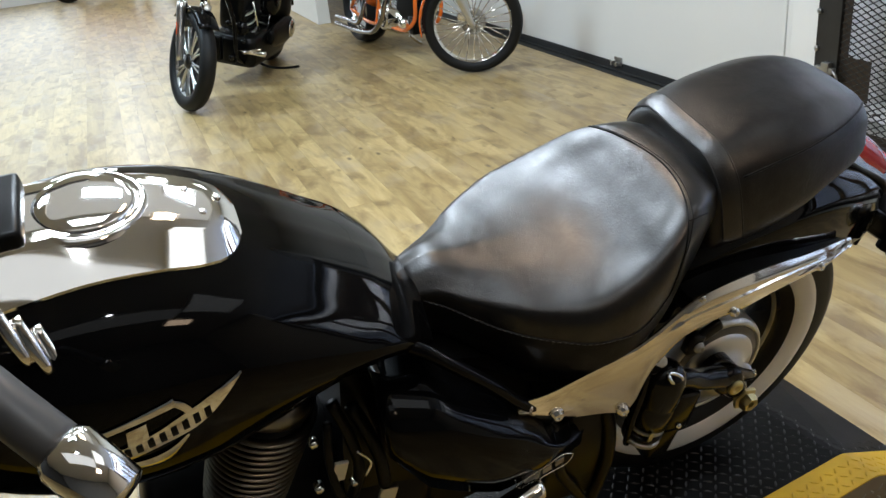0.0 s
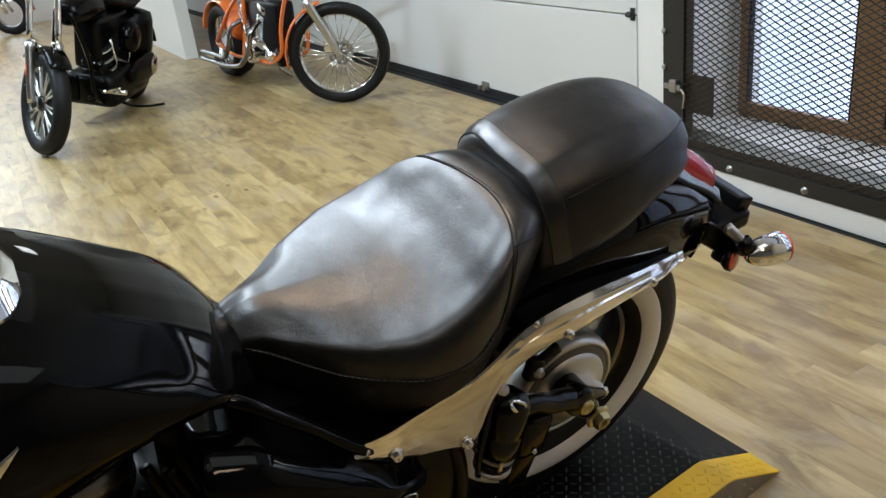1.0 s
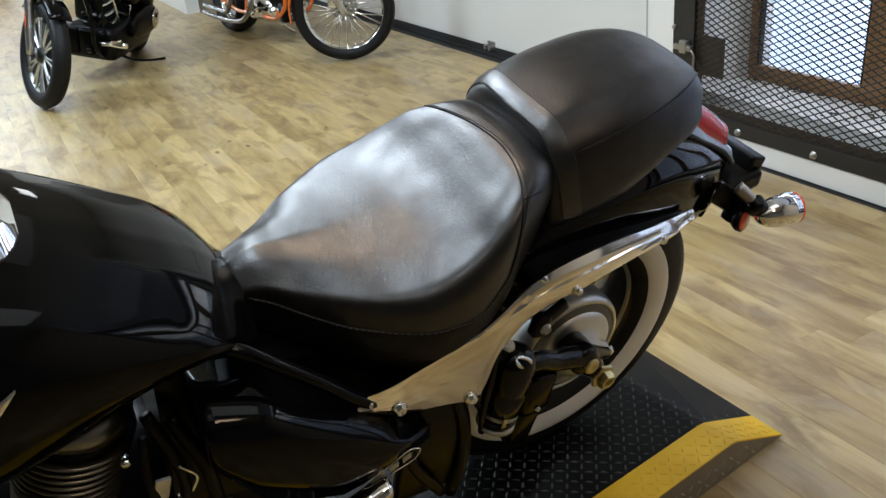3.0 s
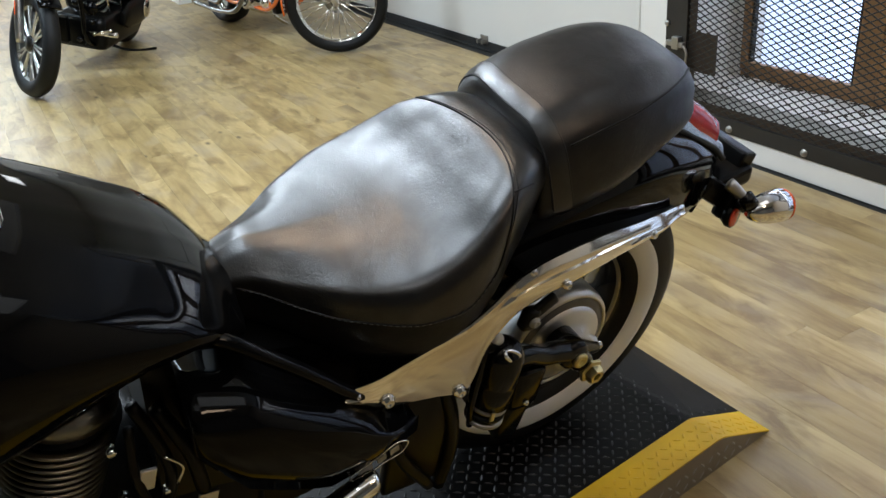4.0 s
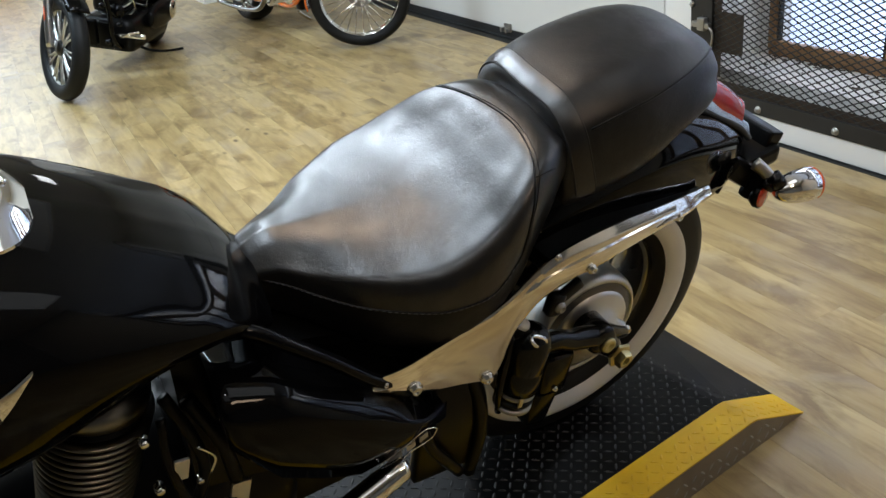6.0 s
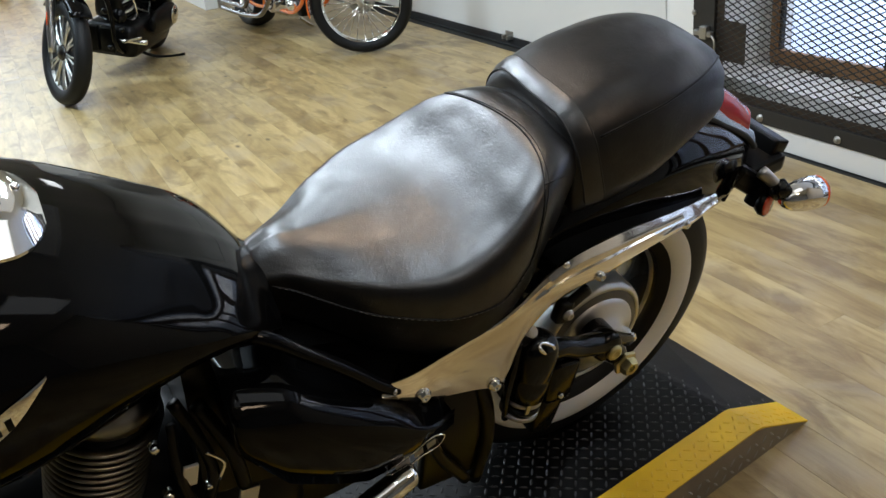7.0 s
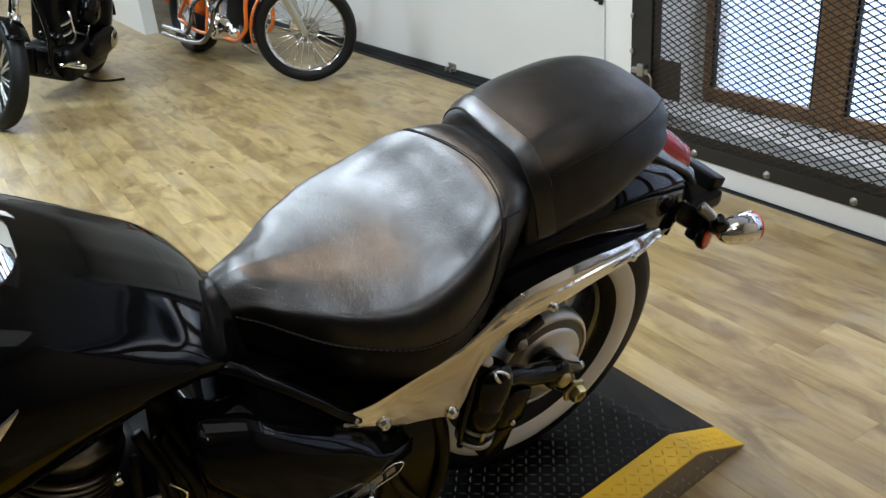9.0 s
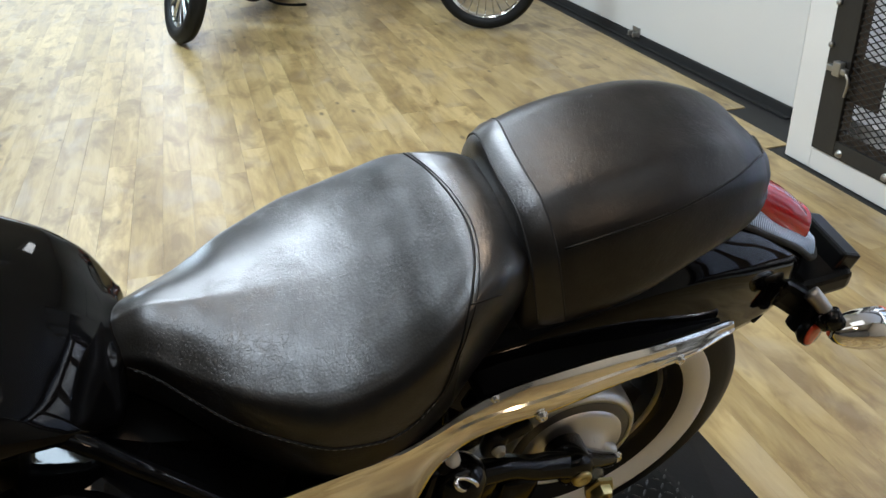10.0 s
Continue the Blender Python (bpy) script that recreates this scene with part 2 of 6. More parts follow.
GATE_STEEL = material("painted_gate_steel", (0.014, 0.013, 0.012), rough=0.45, metal=0.0, vary=0.35, scale=18.0, bump=0.08, bump_scale=80.0)
MESH_STEEL = material("expanded_steel", (0.016, 0.014, 0.012), rough=0.5, metal=0.0, vary=0.3, scale=12.0)
RUSTY = material("rusty_steel", (0.050, 0.034, 0.022), rough=0.7, metal=0.2, vary=0.4, scale=25.0, bump=0.2, bump_scale=120.0)
WOOD = material("stained_window_wood", (0.25, 0.128, 0.047), rough=0.45, vary=0.35, scale=14.0, bump=0.1, bump_scale=60.0)
RUBBER_SEAL = material("black_rubber_seal", (0.012, 0.012, 0.012), rough=0.7, vary=0.2, scale=20.0)
YELLOW = material("yellow_safety_paint", (0.78, 0.47, 0.008), rough=0.45, vary=0.18, scale=9.0, rough_vary=0.1)
DECK = material("black_deck_plate", (0.0022, 0.0022, 0.0022), rough=0.46, vary=0.35, scale=9.0, rough_vary=0.10, bump=0.08, bump_scale=90.0, specular=0.15)
WORN_LUG = material("worn_black_lugs", (0.020, 0.020, 0.019), rough=0.38, vary=0.5, scale=6.0, specular=0.35)
BARE_PLATE = material("worn_bare_plate", (0.26, 0.22, 0.17), rough=0.5, metal=0.6, vary=0.3, scale=14.0)
ORANGE = material("orange_paint", (0.72, 0.14, 0.015), rough=0.2, coat=1.0, vary=0.06, scale=3.0)
CEILING = material("white_ceiling_paint", (0.55, 0.55, 0.54), rough=0.8, vary=0.06, scale=6.0)
THREAD = material("grey_thread", (0.16, 0.155, 0.15), rough=0.7, vary=0.2, scale=60.0)
GRIP = material("grip_rubber", (0.060, 0.060, 0.062), rough=0.36, vary=0.15, scale=30.0)


# ---- mesh helpers ----
def mesh_of(name, bm, mat, smooth=True):
    me = bpy.data.meshes.new(name)
    bmesh.ops.recalc_face_normals(bm, faces=bm.faces)
    bm.to_mesh(me)
    bm.free()
    me.materials.append(mat)
    if smooth:
        for p in me.polygons:
            p.use_smooth = True
        if smooth == "creased":
            me.set_sharp_from_angle(angle=radians(28))
    return me


def part(name, bm, mat, parent=None, label="", m=None, smooth=True):
    """Link a bmesh as one mesh object under a thing or a part."""
    ob = new(name, mesh_of(name, bm, mat, smooth))
    if parent is not None:
        ob.parent = parent
    if m is not None:
        ob.matrix_basis = m
    if label:
        tagged(ob, label)
    return ob


def thing(name, m, label, category, group=""):
    return_ob = new(name)
    return_ob.matrix_basis = m
    return tagged(return_ob, label, category, group)


def spline(xs, ys, x):
    """Smooth interpolation through the knots."""
    xs, ys, x = np.asarray(xs, float), np.asarray(ys, float), np.asarray(x, float)
    d = np.gradient(ys, xs)
    i = np.clip(np.searchsorted(xs, x) - 1, 0, len(xs) - 2)
    h = xs[i + 1] - xs[i]
    t = np.clip((x - xs[i]) / h, 0, 1)
    return ((2 * t**3 - 3 * t**2 + 1) * ys[i] + (t**3 - 2 * t**2 + t) * h * d[i]
            + (-2 * t**3 + 3 * t**2) * ys[i + 1] + (t**3 - t**2) * h * d[i + 1])


def curve_points(pts, n):
    """n points on a smooth curve through pts, evenly spread by length."""
    p = np.asarray(pts, float)
    s = np.concatenate([[0], np.cumsum(np.linalg.norm(np.diff(p, axis=0), axis=1))])
    q = np.linspace(0, s[-1], n)
    return np.stack([spline(s, p[:, k], q) for k in range(p.shape[1])], 1)


def loft(rings, closed=True, caps=True):
    bm = bmesh.new()
    vs = [[bm.verts.new(p) for p in r] for r in rings]
    n = len(rings[0])
    for a, b in zip(vs[:-1], vs[1:]):
        for k in range(n if closed else n - 1):
            bm.faces.new((a[k], a[(k + 1) % n], b[(k + 1) % n], b[k]))
    if caps:
        for r in (vs[0], vs[-1]):
            bm.faces.new(r)
    return bm


def tube(pts, radius, sides=10, n=0, flat=1.0):
    """A round bar along a path; radius is one number or one for each point."""
    p = curve_points(pts, n) if n else np.asarray(pts, float)
    rad = np.full(len(p), radius) if np.isscalar(radius) else np.interp(np.linspace(0, 1, len(p)), np.linspace(0, 1, len(radius)), radius)
    rings, up = [], None
    for i in range(len(p)):
        d = Vector(p[min(i + 1, len(p) - 1)] - p[max(i - 1, 0)]).normalized()
        if up is None:
            up = d.orthogonal().normalized()
        up = (up - d * up.dot(d)).normalized()
        side = d.cross(up)
        rings.append([Vector(p[i]) + float(rad[i]) * (math.cos(a) * up + flat * math.sin(a) * side) for a in map(float, np.linspace(0, 2 * math.pi, sides, endpoint=False))])
    return loft(rings)


def lathe(profile, segs=48, closed=False, axis="y", caps=True):
    """Turn (radius, along) pairs round the y axis (or x or z)."""
    bm = bmesh.new()
    rings = []
    for a in np.linspace(0, 2 * math.pi, segs, endpoint=False):
        c, s = math.cos(a), math.sin(a)
        row = []
        for r, y in profile:
            row.append(bm.verts.new({"y": (r * c, y, r * s), "x": (y, r * c, r * s), "z": (r * c, r * s, y)}[axis]))
        rings.append(row)
    n = len(profile)
    for i in range(segs):
        a, b = rings[i], rings[(i + 1) % segs]
        for k in range(n if closed else n - 1):
            k2 = (k + 1) % n
            bm.faces.new((a[k], a[k2], b[k2], b[k]))
    if not closed and caps:
        for k in (0, n - 1):
            if profile[k][0] > 1e-4:
                bm.faces.new([r[k] for r in rings])
    bmesh.ops.remove_doubles(bm, verts=bm.verts, dist=1e-6)
    return bm


def box(sx, sy, sz, bevel=0.0, at=(0, 0, 0), bm=None):
    own = bmesh.new()
    bmesh.ops.create_cube(own, size=1.0)
    bmesh.ops.scale(own, vec=(sx, sy, sz), verts=own.verts)
    if bevel:
        bmesh.ops.bevel(own, geom=own.edges[:], offset=bevel, segments=2, profile=0.6, affect="EDGES")
    bmesh.ops.translate(own, vec=at, verts=own.verts)
    if bm is None:
        return own
    me = bpy.data.meshes.new("joined")
    own.to_mesh(me)
    own.free()
    bm.from_mesh(me)
    bpy.data.meshes.remove(me)
    return bm


def prism(outline, depth, bevel=0.0, axis="y"):
    """A plate cut to an outline in x, z and given depth along y."""
    bm = bmesh.new()
    vs = [bm.verts.new((x, 0, z)) for x, z in outline]
    f = bm.faces.new(vs)
    g = bmesh.ops.extrude_face_region(bm, geom=[f])
    bmesh.ops.translate(bm, vec=(0, depth, 0), verts=[v for v in g["geom"] if isinstance(v, bmesh.types.BMVert)])
    if bevel:
        bmesh.ops.bevel(bm, geom=bm.edges[:], offset=bevel, segments=2, profile=0.6, affect="EDGES")
    return bm


def joined(*bms):
    out = bmesh.new()
    for b in bms:
        me = bpy.data.meshes.new("joined")
        b.to_mesh(me)
        b.free()
        out.from_mesh(me)
        bpy.data.meshes.remove(me)
    return out


def moved(bm, m):
    bmesh.ops.transform(bm, matrix=m, verts=bm.verts)
    return bm


# ---- the room ----
ROOM = TRUE_SIZE @ pose(0.082, -0.048, 0, 0, 0, -1.2)


def structure(name, bm, mat, label="", smooth=False, m=ROOM):
    ob = part(name, bm, mat, None, "", m, smooth)
    return tagged(ob, label, "", "", "structure")


def slab(x0, x1, y0, y1, z0, z1, bevel=0.0):
    return box(x1 - x0, y1 - y0, z1 - z0, bevel, ((x0 + x1) / 2, (y0 + y1) / 2, (z0 + z1) / 2))


GLASS = material("window_glass", (1.0, 1.0, 1.0), rough=0.02, vary=0.0)
GLASS.node_tree.nodes["Principled BSDF"].inputs["Transmission Weight"].default_value = 1.0
X_DOOR, X_GATE, X_WINDOW = 2.18, 1.865, 2.29
structure("wall_east", slab(2.24, 2.36, 6.6, 15.0, 0, CEIL), WHITE_PAINT, "plain white painted showroom wall")
structure("wall_east_over_door", slab(2.24, 2.36, 2.0, 6.6, 2.45, CEIL), WHITE_PAINT, "white painted wall above the garage door")
structure("wall_east_south", slab(1.87, 2.36, -5.0, -1.6, 0, CEIL), WHITE_PAINT, "white painted showroom wall")
# the unseen south and west walls are darkened to keep reflections low
structure("wall_south", slab(-7.0, 1.87, -5.0, -4.88, 0, CEIL), GREY_WALL, "unseen showroom wall, kept grey to dim reflections")
structure("wall_west", slab(-7.12, -7.0, -5.0, 15.0, 0, CEIL), DARK_WALL, "unseen long wall, kept dark to dim reflections")
structure("ceiling", slab(-7.12, 3.2, -5.0, 15.12, CEIL, CEIL + 0.1), CEILING, "white painted showroom ceiling")
# north wall with a wide shop window
structure("wall_north", joined(slab(-7.0, -5.2, 15.0, 15.12, 0, CEIL), slab(0.1, 2.36, 15.0, 15.12, 0, CEIL),
                               slab(-5.2, 0.1, 15.0, 15.12, 2.6, CEIL), slab(-5.2, 0.1, 15.0, 15.12, 0, 0.35)), WHITE_PAINT, "white end wall round a wide shop window")
structure("window_2", joined(*[slab(x - 0.03, x + 0.03, 15.02, 15.1, 0.35, 2.6) for x in (-5.17, -3.4, -1.65, 0.07)],
                                            slab(-5.2, 0.1, 15.02, 15.1, 0.33, 0.40), slab(-5.2, 0.1, 15.02, 15.1, 2.55, 2.62)), WHITE_PAINT, "wide shop window with slim white mullions")
structure("door_jamb", slab(2.17, 2.36, 1.836, 2.195, 0, CEIL, 0.004), WHITE_PAINT, "white painted jamb beside the garage door")
# white partition block behind the orange motorcycle
structure("partition", slab(0.96, 1.10, 8.0, 12.5, 0, 2.2, 0.004), WHITE_PAINT, "free-standing white painted partition")

# post, curb and niche round the barred window
structure("post", slab(X_GATE, 2.36, 1.67, 1.835, 0, CEIL, 0.006), WHITE_PAINT, "white painted square timber post")
structure("curb", slab(X_GATE, 1.99, -1.6, 1.67, 0, 0.100, 0.006), WHITE_PAINT, "low white painted curb under the steel gate")
structure("niche_sill", slab(1.99, X_WINDOW + 0.2, -1.6, 1.67, 0.0, 0.226), NICHE_PAINT, "old white painted sill of the window niche")
structure("niche_side", slab(2.00, X_WINDOW + 0.2, 1.628, 1.669, 0.228, CEIL), NICHE_PAINT, "old white painted side of the window niche")
structure("niche_reveal", slab(X_WINDOW - 0.002, X_WINDOW + 0.05, 1.582, 1.627, 0.228, CEIL), NICHE_PAINT, "old white painted reveal beside the window")

# rust flakes and dirt on the sill, thickest along the window
flake_rng = random.Random(11)
flake_v, flake_f = [], []
for _ in range(260):
    fx, fy = X_WINDOW - 0.008 - 0.26 * flake_rng.random() ** 3, -1.5 + 3.05 * flake_rng.random()
    fr, fh, turn, b0 = 0.004 + 0.013 * flake_rng.random() ** 2, 0.002 + 0.007 * flake_rng.random(), flake_rng.random() * 6.28, len(flake_v)
    for k in range(5):
        q = fr * (0.6 + 0.8 * flake_rng.random())
        flake_v.append((fx + q * math.cos(turn + k * 1.257), fy + 1.4 * q * math.sin(turn + k * 1.257), 0.2262))
    flake_v.append((fx, fy, 0.2262 + fh))
    flake_f += [(b0 + k, b0 + (k + 1) % 5, b0 + 5) for k in range(5)]
flake_me = bpy.data.meshes.new("rust_flakes")
flake_me.from_pydata(flake_v, [], flake_f)
flake_me.materials.append(RUSTY)
flakes = new("rust_flakes", flake_me)
flakes.matrix_basis = ROOM
tagged(flakes, "loose rust flakes and dirt on the white sill", "rust flakes", "", "stuff")

# window with stained wooden frames at the back of the niche
window = structure("window_1", joined(slab(X_WINDOW, X_WINDOW + 0.07, -1.6, 1.628, 0.227, 0.255), slab(X_WINDOW, X_WINDOW + 0.07, -1.6, 1.628, 2.3, 2.4)), WOOD, "old window with stained brown wooden frames")
PANES = ((0.945, 1.535), (0.20, 0.785), (-0.55, 0.035), (-1.45, -0.71))
for y0, y1 in PANES:
    frame_bm = joined(slab(X_WINDOW - 0.012, X_WINDOW + 0.03, y0 - 0.113, y0, 0.258, 2.297, 0.004), slab(X_WINDOW - 0.012, X_WINDOW + 0.03, y1, y1 + 0.045, 0.258, 2.297, 0.004),
                      slab(X_WINDOW - 0.009, X_WINDOW + 0.03, y0, y1, 0.258, 0.300, 0.003), slab(X_WINDOW - 0.009, X_WINDOW + 0.03, y0, y1, 2.24, 2.297, 0.003))
    sash = part("window_frame", frame_bm, WOOD, window, "", None, False)
    part("glazing_bead", joined(slab(X_WINDOW - 0.004, X_WINDOW + 0.025, y0 + 0.002, y0 + 0.014, 0.302, 2.238), slab(X_WINDOW - 0.004, X_WINDOW + 0.025, y1 - 0.014, y1 - 0.002, 0.302, 2.238)), BLACK, sash, "dark glazing bead", None, False)
    pane = part("pane", slab(X_WINDOW + 0.010, X_WINDOW + 0.014, y0 + 0.014, y1 - 0.014, 0.302, 2.238), GLASS, sash, "clear window glass", None, False)
    pane.visible_shadow = False
sky_at = ROOM @ Vector((2.72, 0.3, 2.2))
area_lamp("sky_light", sky_at.x, sky_at.y, sky_at.z, 0.9, 3.4, 42, WHITE, 0, 52, -1.2)
DAY = glow("daylight_haze", (0.62, 0.75, 1.0), 1.25)
structure("backdrop", slab(2.9, 2.92, -2.4, 2.6, -0.4, 3.0), DAY, "pale blue overcast daylight behind the window")
SHOPDAY = glow("street_daylight", (0.80, 0.90, 1.0), 2.2)
structure("backdrop_street", slab(-6.5, 1.2, 16.0, 16.02, 0.0, 3.4), SHOPDAY, "pale daylight of the street behind the shop window")


# garage door of flat insulated sections
def garage_door():
    door = structure("garage_door", slab(X_DOOR + 0.05, X_DOOR + 0.06, 2.2, 6.6, 0.05, 2.45), DOOR_PAINT, "white sectional garage door with a black bottom seal")
    z = 0.058
    for h in (0.64, 0.56, 0.56, 0.56):
        part("door_section", slab(X_DOOR, X_DOOR + 0.045, 2.215, 6.6, z, z + h - 0.007, 0.006), DOOR_PAINT, door, "", None, False)
        z += h
    part("bottom_seal", joined(slab(X_DOOR - 0.004, X_DOOR + 0.045, 2.215, 6.6, 0.004, 0.056, 0.004), slab(X_DOOR - 0.03, X_DOOR - 0.004, 2.215, 6.6, 0.0, 0.008)), RUBBER_SEAL, door, "black rubber bottom seal", None, False)
    for y in (3.84,):
        br = part("bottom_bracket", joined(slab(X_DOOR - 0.012, X_DOOR, y - 0.045, y + 0.045, 0.040, 0.10, 0.003), slab(X_DOOR - 0.05, X_DOOR - 0.012, y - 0.04, y - 0.02, 0.045, 0.075, 0.003),
                                           slab(X_DOOR - 0.05, X_DOOR - 0.012, y + 0.02, y + 0.04, 0.045, 0.075, 0.003)), STEEL_DULL, door, "small galvanised bottom bracket", None, False)
    part("hinge", joined(slab(X_DOOR - 0.006, X_DOOR, 2.225, 2.26, 0.665, 0.735, 0.003), moved(lathe([(0.0, -0.03), (0.016, -0.02), (0.016, 0.02), (0.0, 0.02)], 14), Matrix.Translation((X_DOOR - 0.02, 2.245, 0.70)))), GATE_STEEL, door, "dark steel roller hinge at the edge", None, False)
    return door


garage_door()


# steel security gate
def gate_mesh(y0, y1, z0, z1, long_d, short_d, strand):
    """Expanded metal: two families of slanted flat strands with a slight twist."""
    bm = bmesh.new()
    slope = short_d / long_d
    n = int(((y1 - y0) * slope + (z1 - z0)) / short_d) + 2
    for sgn in (1, -1):
        for k in range(-1, n):
            c = z0 + k * short_d - (0 if sgn < 0 else (y1 - y0) * slope) + (short_d * 0.0)
            def zat(y):
                return c + slope * (y - y0) if sgn > 0 else c - slope * (y - y0) + 0.0
            ys = [y0, y1]
            if sgn > 0:
                ya, yb = max(y0, y0 + (z0 - c) / slope), min(y1, y0 + (z1 - c) / slope)
            else:
                ya, yb = max(y0, y0 + (c - z1) / slope), min(y1, y0 + (c - z0) / slope)
            if yb - ya < 0.01:
                continue
            hw, dx = strand / 2, 0.0016 * sgn
            ring = []
            for y in (ya, yb):
                z = zat(y)
                ring.append([(dx - 0.0012, y, z - hw), (dx + 0.0012, y, z - hw * 0.6), (dx + 0.0012, y, z + hw), (dx - 0.0012, y, z + hw * 0.6)])
            vs = [[bm.verts.new(p) for p in r] for r in ring]
            for j in range(4):
                bm.faces.new((vs[0][j], vs[0][(j + 1) % 4], vs[1][(j + 1) % 4], vs[1][j]))
    return bm


def security_gate():
    g = thing("security_gate", ROOM @ pose(X_GATE - 0.004, 0, 0), "black steel security gate of expanded metal mesh on a white curb", "gate")
    part("stile", slab(-0.004, 0.045, 1.533, 1.668, 0.101, 2.45, 0.003), GATE_STEEL, g, "black painted steel stile", None, False)
    part("stile", slab(-0.004, 0.045, -1.6, -1.5, 0.101, 2.45, 0.003), GATE_STEEL, g, "black painted steel stile", None, False)
    rail = part("bottom_rail", slab(-0.003, 0.042, -1.5, 1.532, 0.101, 0.172, 0.003), GATE_STEEL, g, "black painted steel bottom rail", None, False)
    part("top_rail", slab(-0.003, 0.042, -1.5, 1.532, 2.35, 2.45, 0.003), GATE_STEEL, g, "", None, False)
    part("angle_iron", joined(slab(0.012, 0.016, -1.5, 1.532, 0.172, 0.212), slab(0.012, 0.016, 1.49, 1.532, 0.225, 2.35)), RUSTY, g, "rusty angle iron edging", None, False)
    part("mesh_panel", moved(gate_mesh(-1.5, 1.532, 0.17, 2.36, 0.058, 0.0285, 0.0062), Matrix.Translation((0.006, 0, 0))), MESH_STEEL, g, "dark expanded metal mesh", None, False)
    for y in (1.50, 1.238, 0.83, 0.42, 0.0, -0.4):
        part("bolt", moved(lathe([(0, -0.012), (0.010, -0.012), (0.013, -0.008), (0.013, 0.0), (0.018, 0.0), (0.018, 0.003), (0, 0.003)], 10, axis="x"), Matrix.Translation((-0.004, y, 0.126))), STEEL_DULL, rail, "bright bolt head")
    for z in (0.55, 0.72):
        part("bolt", moved(lathe([(0, -0.012), (0.010, -0.012), (0.013, -0.008), (0.013, 0.0), (0, 0.0)], 10, axis="x"), Matrix.Translation((-0.005, 1.655, z))), STEEL_DULL, g, "bright bolt head")
    lock = part("lock_plate", slab(0.012, 0.018, 1.36, 1.53, 0.345, 0.53, 0.002), RUSTY, g, "rusty perforated lock plate", None, False)
    latch = part("latch", joined(slab(-0.03, -0.006, 1.53, 1.64, 0.452, 0.478, 0.005), slab(-0.034, -0.006, 1.555, 1.60, 0.44, 0.50, 0.006)), STEEL_DULL, g, "bright galvanised slide latch", None, False)
    part("latch_rod", tube([(-0.022, 1.60, 0.465), (-0.022, 1.535, 0.462), (-0.022, 1.515, 0.445), (-0.022, 1.515, 0.37)], 0.006, 8, 14), STEEL_DULL, latch, "bent latch handle")
    return g


security_gate()


